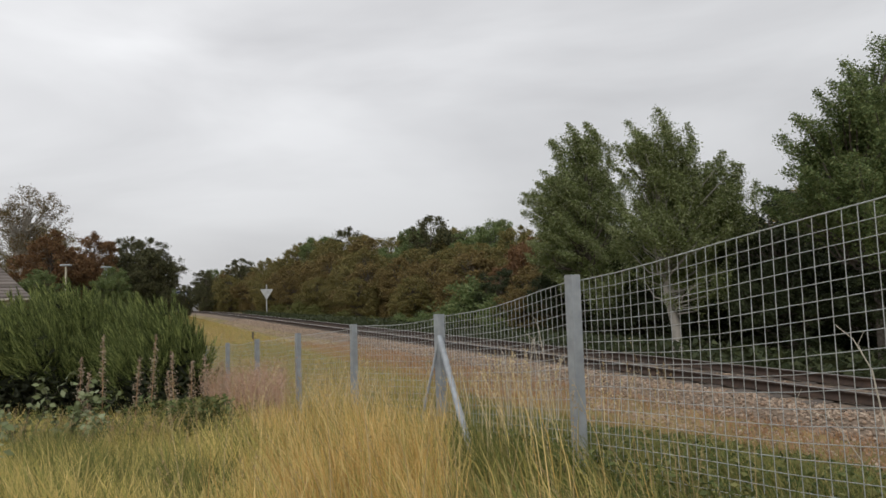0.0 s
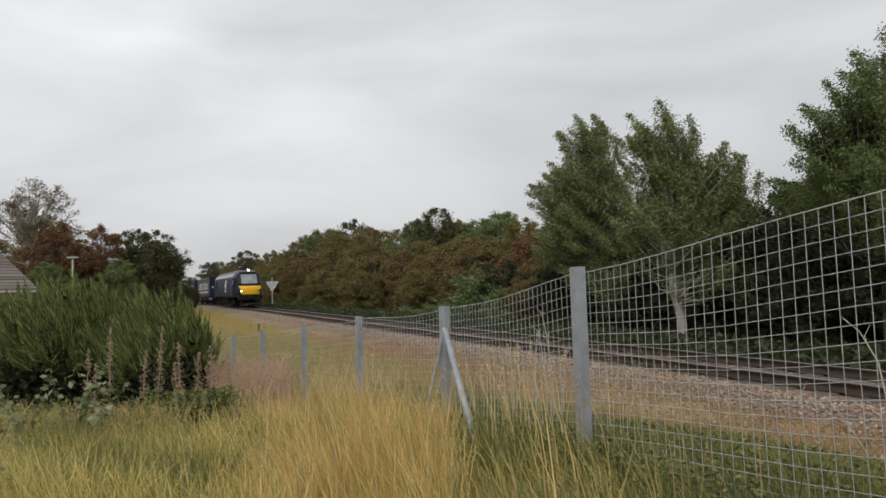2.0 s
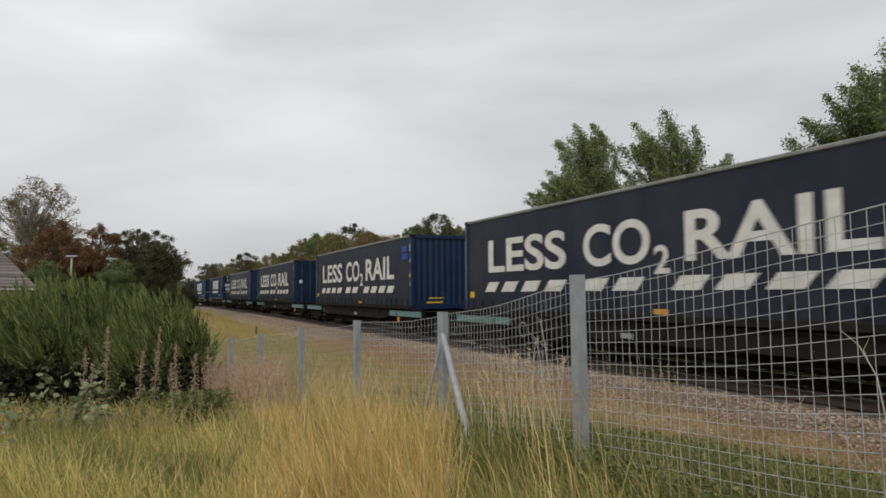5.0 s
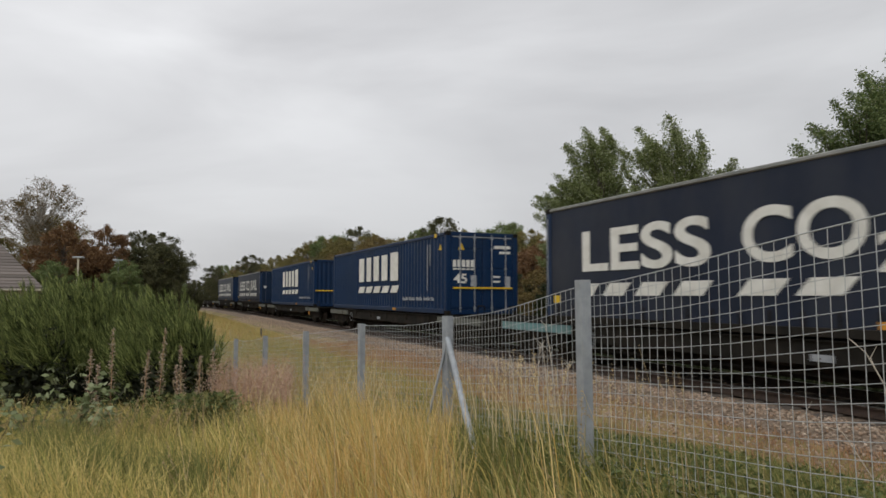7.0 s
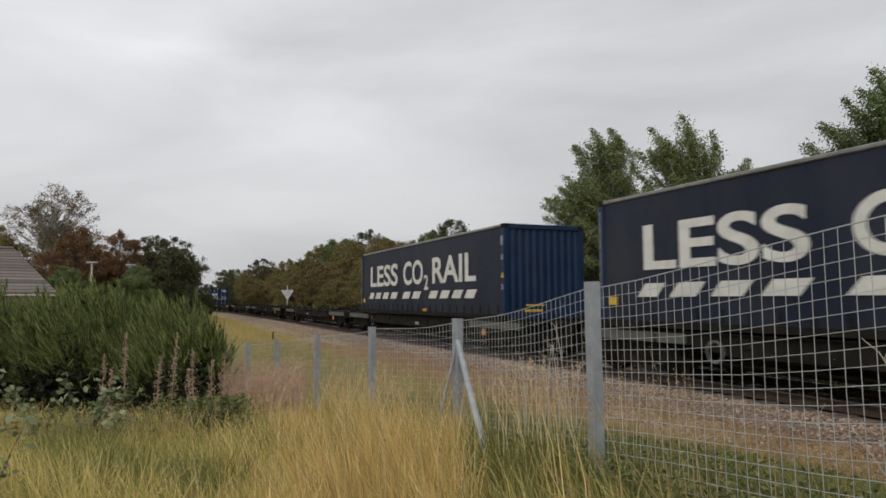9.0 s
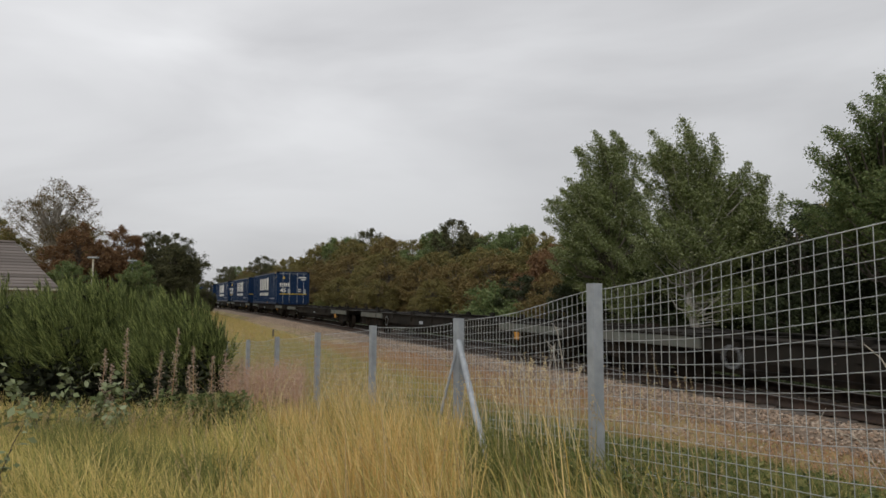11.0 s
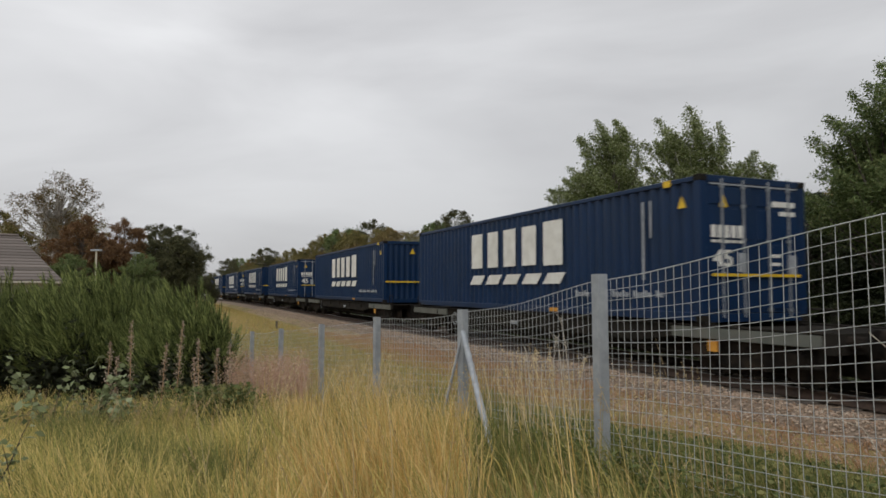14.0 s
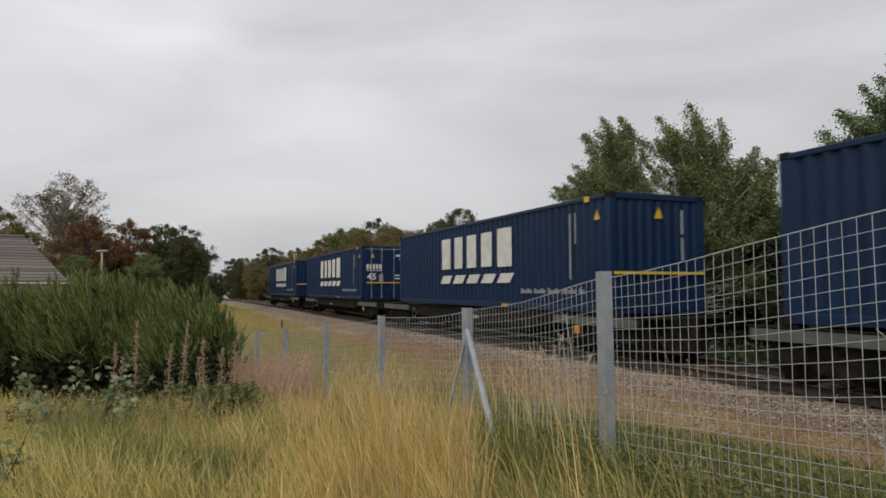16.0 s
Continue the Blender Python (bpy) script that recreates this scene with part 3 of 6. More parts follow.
def steel_container(doors_front):
    c = thing("container", "dark blue corrugated steel container with white markings on a flat wagon", "container", "containers on the train")
    ins = 0.015
    for sy in (-1, 1):
        bm = bmesh.new()
        corrugated(bm, -LEN / 2 + 0.15, LEN / 2 - 0.15, 0.16, HGT - 0.10, sy * (WID / 2 - ins), 0.065, 0.285, "x", -sy)
        part("side_panel", bm, M_BLUE, c)
    for sy in (-1, 1):
        y = sy * (WID / 2 - 0.06)
        part("bottom_rail", boxes((-LEN / 2 + 0.16, LEN / 2 - 0.16, y - 0.06, y + 0.06, 0.02, 0.17), bevel=0.01), M_BLUE, c)
        part("top_rail", boxes((-LEN / 2 + 0.16, LEN / 2 - 0.16, y - 0.06, y + 0.06, HGT - 0.11, HGT - 0.02), bevel=0.012), M_BLUE, c)
    part("floor", boxes((-LEN / 2 + 0.1, LEN / 2 - 0.1, -WID / 2 + 0.13, WID / 2 - 0.13, 0.05, 0.14)), M_FRAME, c)
    bm = bmesh.new()
    corrugated(bm, -LEN / 2 + 0.1, LEN / 2 - 0.1, -WID / 2 + 0.1, WID / 2 - 0.1, 0, 0.03, 0.28, "x", -1)
    for v in bm.verts:
        v.co = (v.co.x, v.co.z, HGT - 0.03 + v.co.y)
    part("roof_sheet", bm, M_BLUE, c)
    corner_posts(c, M_BLUE)
    xf = LEN / 2
    marks = [(-0.42, -0.22, 0.98, 1.32, M_WHITE_DIM), (0.42, 1.0, 2.18, 2.28, M_WHITE), (0.6, 1.0, 2.02, 2.1, M_WHITE),
             (0.38, 0.62, 1.25, 1.31, M_WHITE), (0.38, 0.62, 1.1, 1.16, M_WHITE), (0.8, 1.0, 0.95, 1.3, M_WHITE_DIM)]
    # door end built facing +x, turned for the other end
    before = set(c.children)
    door_end(c, xf, M_BLUE, [(a, b, z0 - 0.1, z1 - 0.1, mt) for a, b, z0, z1, mt in marks], M_ROD)
    for k in range(5):
        y0 = -1.05 + k * 0.155
        part("logo_block", boxes((xf - 0.003, xf + 0.004, y0 + 0.01, y0 + 0.12, 1.48, 1.70)), M_WHITE, c)
        part("logo_dash", boxes((xf - 0.003, xf + 0.004, y0 + 0.01, y0 + 0.13, 1.39, 1.44)), M_WHITE, c)
    me = text_mesh("45", 0.30, M_WHITE, 0.46, 0.02)
    co = np.empty(len(me.vertices) * 3)
    me.vertices.foreach_get("co", co)
    co = co.reshape(-1, 3)
    me.vertices.foreach_set("co", np.stack([np.full(len(co), xf + 0.006), co[:, 0] - 1.02, co[:, 2] + 0.97], 1).ravel())
    part("size_number", me, None, c)
    triangle_mark(c, xf + 0.004, -0.75, 2.02, 0.22, "x")
    part("header_strip", boxes((xf + 0.001, xf + 0.006, -1.05, 1.05, HGT - 0.165, HGT - 0.14)), M_WHITE_DIM, c)
    part("tension_bar", boxes((xf + 0.02, xf + 0.05, -1.05, 1.05, 0.80, 0.85)), M_YELLOW, c, "worn yellow bar")
    added = [o for o in c.children if o not in before]
    bm = bmesh.new()
    corrugated(bm, -WID / 2 + 0.15, WID / 2 - 0.15, 0.16, HGT - 0.12, -(LEN / 2 - 0.03), 0.04, 0.24, "y", 1)
    e = [part("end_panel", bm, M_BLUE, c)]
    xb = -LEN / 2
    e.append(part("end_header", boxes((xb, xb + 0.1, -WID / 2 + 0.16, WID / 2 - 0.16, HGT - 0.13, HGT), bevel=0.01), M_BLUE, c))
    e.append(part("end_sill", boxes((xb, xb + 0.1, -WID / 2 + 0.16, WID / 2 - 0.16, 0.0, 0.17), bevel=0.01), M_BLUE, c))
    e.append(part("tension_bar", boxes((xb - 0.05, xb - 0.02, -1.2, 1.2, 0.84, 0.9)), M_YELLOW, c, "worn yellow bar"))
    bmv = boxes((xb - 0.012, xb - 0.004, -0.66, -0.60, 1.15, 1.65), (xb - 0.012, xb - 0.004, -0.66, -0.60, 1.72, 2.25))
    e.append(part("marking", bmv, M_WHITE_DIM, c))
    tb = bmesh.new()
    tb.faces.new([tb.verts.new(v) for v in ((xb - 0.004, 0.12, 2.05), (xb - 0.004, -0.12, 2.05), (xb - 0.004, 0.0, 2.3))])
    e.append(part("warning_triangle", tb, M_YELLOW, c))
    if not doors_front:
        for o in added + e:
            o.matrix_local = pose(0, 0, 0, 0, 0, 180)
    # printed side: five logo blocks over five slanted dashes, a row of small marks
    ys = -WID / 2 - 0.002
    x0 = -LEN / 2 + 4.30
    for k, (a, b) in enumerate(((0.0, 0.92), (1.06, 1.86), (2.0, 2.86), (3.0, 3.9), (4.02, 5.12))):
        z0, z1 = 1.17, 2.16
        w = b - a
        if k == 4:
            z0, z1 = 1.14, 2.2
        bm = box(bmesh.new(), x0 + a + w * 0.08, x0 + b - w * 0.16, ys - 0.006, ys, z0, z1)
        part("logo_block", bm, M_WHITE, c)
    dash_row([(x0 + k * 1.03 - 0.05, x0 + k * 1.03 + 0.95) for k in range(5)], 0.70, 0.96, ys, c, M_WHITE, "logo_dash")
    bm = bmesh.new()
    for k in range(26):
        if k % 6 != 5:
            hh = 0.09 if k % 3 else 0.13
            box(bm, -LEN / 2 + 9.75 + k * 0.11, -LEN / 2 + 9.83 + k * 0.11, ys - 0.004, ys, 0.42, 0.42 + hh)
    part("small_writing", bm, M_WHITE_DIM, c)["kind"] = "stuff"
    part("marking", boxes((LEN / 2 - 1.52, LEN / 2 - 1.46, ys - 0.004, ys, 0.75, 2.25), (LEN / 2 - 1.30, LEN / 2 - 1.25, ys - 0.004, ys, 1.55, 2.25)), M_WHITE_DIM, c)
    part("reflector", boxes((1.9, 2.25, ys - 0.01, ys, 0.05, 0.14)), M_ORANGE, c)
    triangle_mark(c, LEN / 2 - 0.44, ys - 0.003, 2.02, 0.22, "y")
    part("marker_plate", boxes((LEN / 2 - 0.90, LEN / 2 - 0.72, ys - 0.01, ys, HGT - 0.14, HGT - 0.02)), M_YELLOW, c)
    return c


def curtain_container(doors_front):
    c = thing("curtain_container", "dark navy curtain-sided container lettered LESS CO2 RAIL in white", "container", "containers on the train")
    for sy in (-1, 1):
        bm = bmesh.new()
        nx, nz = 56, 8
        g = []
        for i in range(nx + 1):
            row = []
            x = -LEN / 2 + 0.16 + (LEN - 0.32) * i / nx
            for j in range(nz + 1):
                z = 0.10 + (HGT - 0.18) * j / nz
                d = 0.010 * math.sin(x * 5.1 + 0.8 * math.sin(x * 1.7)) * (1 - j / nz) ** 2 + 0.005 * math.sin(x * 1.3 + j)
                row.append(bm.verts.new((x, sy * (WID / 2 - 0.03 + d), z)))
            g.append(row)
        for i in range(nx):
            for j in range(nz):
                f = (g[i][j], g[i + 1][j], g[i + 1][j + 1], g[i][j + 1])
                bm.faces.new(f if sy < 0 else f[::-1])
        part("curtain", bm, M_CURTAIN, c, smooth_shade=True)
        y = sy * (WID / 2 - 0.05)
        part("roof_rail", boxes((-LEN / 2 + 0.16, LEN / 2 - 0.16, y - 0.055, y + 0.055, HGT - 0.085, HGT - 0.01), bevel=0.018), M_ROOFRAIL, c, "grey aluminium roof rail")
        part("bottom_rail", boxes((-LEN / 2 + 0.16, LEN / 2 - 0.16, y - 0.08, y + 0.02, 0.0, 0.13), bevel=0.01), M_FRAME, c)
        sm = bm_mesh("strap", boxes((-0.02, 0.02, -0.006, 0.006, 0.03, 0.36)), M_FRAME_DARK)
        for k in range(24):
            part("strap", sm, None, c).matrix_local = pose(-LEN / 2 + 0.5 + k * 0.552, y + sy * 0.05, 0)
    part("roof_sheet", boxes((-LEN / 2 + 0.1, LEN / 2 - 0.1, -WID / 2 + 0.08, WID / 2 - 0.08, HGT - 0.05, HGT - 0.015)), M_ROOFRAIL, c)
    part("floor", boxes((-LEN / 2 + 0.1, LEN / 2 - 0.1, -WID / 2 + 0.1, WID / 2 - 0.1, 0.03, 0.12)), M_FRAME, c)
    corner_posts(c, M_BLUEBRIGHT)
    before = set(c.children)
    xf = LEN / 2
    door_end(c, xf, M_DOORNAVY, [(0.3, 0.95, 2.2, 2.28, M_WHITE_DIM), (0.35, 0.55, 1.7, 1.85, M_WHITE_DIM), (0.7, 0.95, 1.7, 1.85, M_WHITE_DIM), (0.3, 0.6, 1.12, 1.22, M_WHITE), (0.25, 0.55, 0.55, 0.68, M_WHITE), (0.68, 1.0, 0.9, 1.02, M_YELLOW)], M_RODDARK)
    bm = cyl(bmesh.new(), (xf - 0.002, -0.85, 1.3), (xf + 0.004, -0.85, 1.3), 0.11, n=16)
    part("round_label", bm, M_WHITE, c)
    added = [o for o in c.children if o not in before]
    bm = bmesh.new()
    corrugated(bm, -WID / 2 + 0.15, WID / 2 - 0.15, 0.16, HGT - 0.12, -(LEN / 2 - 0.03), 0.045, 0.22, "y", 1)
    e = [part("end_panel", bm, M_BLUEBRIGHT, c)]
    xb = -LEN / 2
    e.append(part("end_header", boxes((xb, xb + 0.1, -WID / 2 + 0.16, WID / 2 - 0.16, HGT - 0.13, HGT), bevel=0.01), M_BLUEBRIGHT, c))
    e.append(part("end_sill", boxes((xb, xb + 0.1, -WID / 2 + 0.16, WID / 2 - 0.16, 0.0, 0.17), bevel=0.01), M_BLUEBRIGHT, c))
    e.append(part("marking", boxes((xb - 0.012, xb - 0.004, 0.1, 0.7, 0.2, 0.26), (xb - 0.012, xb - 0.004, 0.05, 0.62, 0.36, 0.4)), M_YELLOW, c))
    if not doors_front:
        for o in added + e:
            o.matrix_local = pose(0, 0, 0, 0, 0, 180)
    ys = -WID / 2 + 0.012
    xr = -LEN / 2
    for body, a, b, z0, hh in (("LESS", 1.37, 4.91, 1.075, 0.87), ("CO", 5.55, 7.56, 1.075, 0.87), ("2", 7.66, 8.06, 0.875, 0.52), ("RAIL", 8.43, 11.80, 1.075, 0.87)):
        me = text_mesh(body, hh, M_WHITE, b - a, 0.022)
        o = part("lettering", me, None, c, "white letters " + body)
        o.matrix_local = pose(xr + a, ys, z0)
    dash_row([(1.17, 1.95), (2.04, 2.92), (3.01, 3.92), (4.02, 4.95), (5.42, 6.38), (6.46, 7.42), (8.08, 8.98), (9.05, 9.95), (10.02, 10.92), (10.98, 11.88)], 0.575, 0.83, ys, c, M_WHITE)
    for o in c.children:
        if o.name.startswith("stripe"):
            o.matrix_local = pose(xr, 0, 0)
    part("marker_plate", boxes((xr + 0.3, xr + 0.55, ys - 0.01, ys, 0.42, 0.58)), M_YELLOW, c)
    triangle_mark(c, LEN / 2 - 0.09, -WID / 2 - 0.006, 1.12, 0.17, "y")
    part("edge_strip", boxes((-LEN / 2 + 0.05, -LEN / 2 + 0.075, -WID / 2 - 0.012, -WID / 2 + 0.002, 0.35, 2.35)), M_ROD, c, "pale metal edge strip")
    part("reflector", boxes((0.9, 1.25, ys - 0.05, ys - 0.03, 0.14, 0.24)), M_ORANGE, c)
    for x0, x1, z0, z1 in ((0.16, 0.04, 2.0, 2.25), (0.14, 0.05, 1.6, 1.75), (0.14, 0.05, 0.8, 0.95)):
        part("latch", boxes((LEN / 2 - x0, LEN / 2 - x1, -WID / 2 - 0.012, -WID / 2 + 0.002, z0, z1)), M_ROD, c)
    return c


def wheel_mesh():
    bm = bmesh.new()
    cyl(bm, (0, -0.07, 0), (0, 0.06, 0), 0.42, n=22)
    cyl(bm, (0, 0.06, 0), (0, 0.09, 0), 0.45, n=22)
    cyl(bm, (0, -0.12, 0), (0, -0.07, 0), 0.11, n=10)
    return bm_mesh("wheel", bm, M_FRAME_DARK)


WHEEL = wheel_mesh()


def bogie(parent, x, wheelbase=1.8):
    bm = bmesh.new()
    for sy in (-1, 1):
        y = sy * 1.0
        prism(bm, [(-wheelbase / 2 - 0.35, 0.62), (-wheelbase / 2 - 0.3, 0.35), (-wheelbase / 2 + 0.3, 0.33), (-0.45, 0.22), (0.45, 0.22), (wheelbase / 2 - 0.3, 0.33), (wheelbase / 2 + 0.3, 0.35), (wheelbase / 2 + 0.35, 0.62), (0.5, 0.70), (-0.5, 0.70)], y - 0.06, y + 0.06)
        for wx in (-wheelbase / 2, wheelbase / 2):
            box(bm, wx - 0.16, wx + 0.16, y + sy * 0.06 - 0.05, y + sy * 0.06 + 0.07, 0.32, 0.56, 0.02)
            for dx in (-0.27, 0.27):
                cyl(bm, (wx + dx, y, 0.36), (wx + dx, y, 0.58), 0.07, n=8)
    box(bm, -0.2, 0.2, -1.0, 1.0, 0.38, 0.62)
    b = part("bogie", bm, M_FRAME_DARK, parent)
    b.matrix_local = pose(x, 0, 0)
    for wx in (-wheelbase / 2, wheelbase / 2):
        for sy in (-1, 1):
            w = part("wheel", WHEEL, None, b)
            w.matrix_local = pose(wx, sy * 0.76, 0.42, 0, 0, 0 if sy < 0 else 180)
    return b


PLAT = 17.0


def flat_wagon(end_paint, loaded=True, lead=True):
    """One platform of a twin wagon; x = 0 under the middle of its container."""
    w = thing("flat_wagon", "low grey steel container flat wagon" + ("" if loaded else ", running empty"), "wagon", "wagons of the train")
    a, b = (-7.75, 9.25) if lead else (-9.25, 7.75)
    for sy in (-1, 1):
        y = sy * 1.13
        bm = prism(bmesh.new(), [(a + 0.25, 0.68), (a + 3.2, 0.68), (a + 4.3, 0.52), (b - 4.3, 0.52), (b - 3.2, 0.68), (b - 0.25, 0.68), (b - 0.25, 0.86), (a + 0.25, 0.86)], y - 0.05, y + 0.05)
        part("side_sill", bm, M_FRAME, w)
        part("sill_flange", boxes((a + 0.25, b - 0.25, y - 0.11, y + 0.11, 0.862, 0.892), bevel=0.006), M_FRAME, w)
        for x0, x1 in ((a + 0.3, a + 3.3), (b - 3.3, b - 0.3)):
            part("end_rail", boxes((x0, x1, y - sy * 0.0 + sy * 0.07 - 0.03, y + sy * 0.07 + 0.03, 0.66, 0.85), bevel=0.01), end_paint, w, "worn painted sill end")
    for k in range(13):
        x = a + 0.6 + k * (b - a - 1.2) / 12
        part("crossbeam", boxes((x - 0.08, x + 0.08, -1.08, 1.08, 0.66, 0.84)), M_FRAME, w)
    part("deck_plate", boxes((a + 0.2, a + 2.2, -1.08, 1.08, 0.845, 0.86)), M_FRAME, w)
    part("deck_plate", boxes((b - 2.2, b - 0.2, -1.08, 1.08, 0.845, 0.86)), M_FRAME, w)
    part("centre_sill", boxes((a + 0.2, b - 0.2, -0.35, 0.35, 0.20, 0.83)), M_FRAME_DARK, w)
    for x in (-LEN / 2 + 0.09, LEN / 2 - 0.09):
        for sy in (-1, 1):
            part("spigot", boxes((x - 0.12, x + 0.12, sy * 1.13 - 0.12, sy * 1.13 + 0.12, 0.893, DECK), bevel=0.008), M_FRAME, w)
    for x in (a + 1.75, b - 1.75):
        bogie(w, x)
    ends = [(b, 1)] if lead else [(a, -1)]
    for x, sx in ends:
        for sy in (-1, 1):
            bm = cyl(bmesh.new(), (x - sx * 0.3, sy * 0.87, 0.74), (x + sx * 0.22, sy * 0.87, 0.74), 0.11, n=10)
            cyl(bm, (x + sx * 0.22, sy * 0.87, 0.74), (x + sx * 0.27, sy * 0.87, 0.74), 0.22, n=14)
            part("buffer", bm, M_FRAME_DARK, w)
        part("head_stock", boxes((x - 0.28, x - 0.12, -1.2, 1.2, 0.58, 0.88)) if sx > 0 else boxes((x + 0.12, x + 0.28, -1.2, 1.2, 0.58, 0.88)), M_FRAME, w)
    # brake handwheel and marker plates on the near sill
    bm = bmesh.new()
    bmesh.ops.create_circle(bm, segments=20, radius=0.2)
    ring = bmesh.ops.extrude_edge_only(bm, edges=bm.edges[:])
    for v in [g for g in ring["geom"] if isinstance(g, bmesh.types.BMVert)]:
        v.co *= 0.76
    bmesh.ops.extrude_face_region(bm, geom=bm.faces[:])
    for v in bm.verts:
        v.co = (v.co.x, v.co.z, v.co.y)
    hw = part("handwheel", bm, M_ROD, w)
    hw.matrix_local = pose(a + 4.0, -1.23, 0.58)
    part("marker_plate", boxes((b - 2.4, b - 2.2, -1.26, -1.235, 0.46, 0.64)), M_ORANGE, w)
    clip = bm_mesh("deck_clip", boxes((-0.10, 0.10, -0.06, 0.06, 0.0, 0.10), (-0.03, 0.03, -0.04, 0.04, 0.08, 0.12), bevel=0.01), M_FRAME)
    lug = bm_mesh("sill_lug", boxes((-0.05, 0.05, -0.05, 0.0, -0.16, 0.0), bevel=0.008), M_FRAME)
    for k, x in enumerate((-5.2, -3.1, -1.0, 1.0, 3.1, 5.2)):
        part("sill_lug", lug, None, w).matrix_local = pose(x, -1.182, 0.82)
        if not loaded:
            for sy in (-1, 1):
                part("deck_clip", clip, None, w).matrix_local = pose(x, sy * 1.13, 0.892)
    for x in (a + 0.55, b - 0.55):
        part("end_handrail", cyl(cyl(cyl(bmesh.new(), (x, -1.16, 0.88), (x, -1.16, 1.22), 0.016, n=6), (x, -1.16, 1.22), (x + 0.4, -1.16, 1.22), 0.016, n=6), (x + 0.4, -1.16, 1.22), (x + 0.4, -1.16, 0.88), 0.016, n=6), M_FRAME, w)
        part("step", boxes((x - 0.2, x + 0.2, -1.3, -1.12, 0.36, 0.39), (x - 0.2, x - 0.17, -1.16, -1.13, 0.38, 0.68), (x + 0.17, x + 0.2, -1.16, -1.13, 0.38, 0.68)), M_FRAME, w)
    hx = b if lead else a
    hs = 1 if lead else -1
    hose = [(hx - hs * 0.1, -0.45, 0.62), (hx + hs * 0.2, -0.42, 0.42), (hx + hs * 0.45, -0.3, 0.36)]
    part("brake_hose", cyl(cyl(bmesh.new(), hose[0], hose[1], 0.03, n=7), hose[1], hose[2], 0.03, n=7), M_BLACK, w)
    part("brake_rod", cyl(bmesh.new(), (a + 3.0, -0.95, 0.36), (b - 3.0, -0.95, 0.36), 0.025, n=6), M_FRAME, w)
    part("data_panel", boxes((-0.17, 0.17, -1.195, -1.182, 0.58, 0.68)), M_WHITE_DIM, w)
    part("brake_cylinder", boxes((-2.4, -0.8, -0.75, 0.6, 0.42, 0.7), bevel=0.03), M_FRAME_DARK, w)
    part("air_reservoir", cyl(bmesh.new(), (1.3, -0.75, 0.52), (2.4, -0.75, 0.52), 0.16, n=12), M_FRAME_DARK, w)
    return w


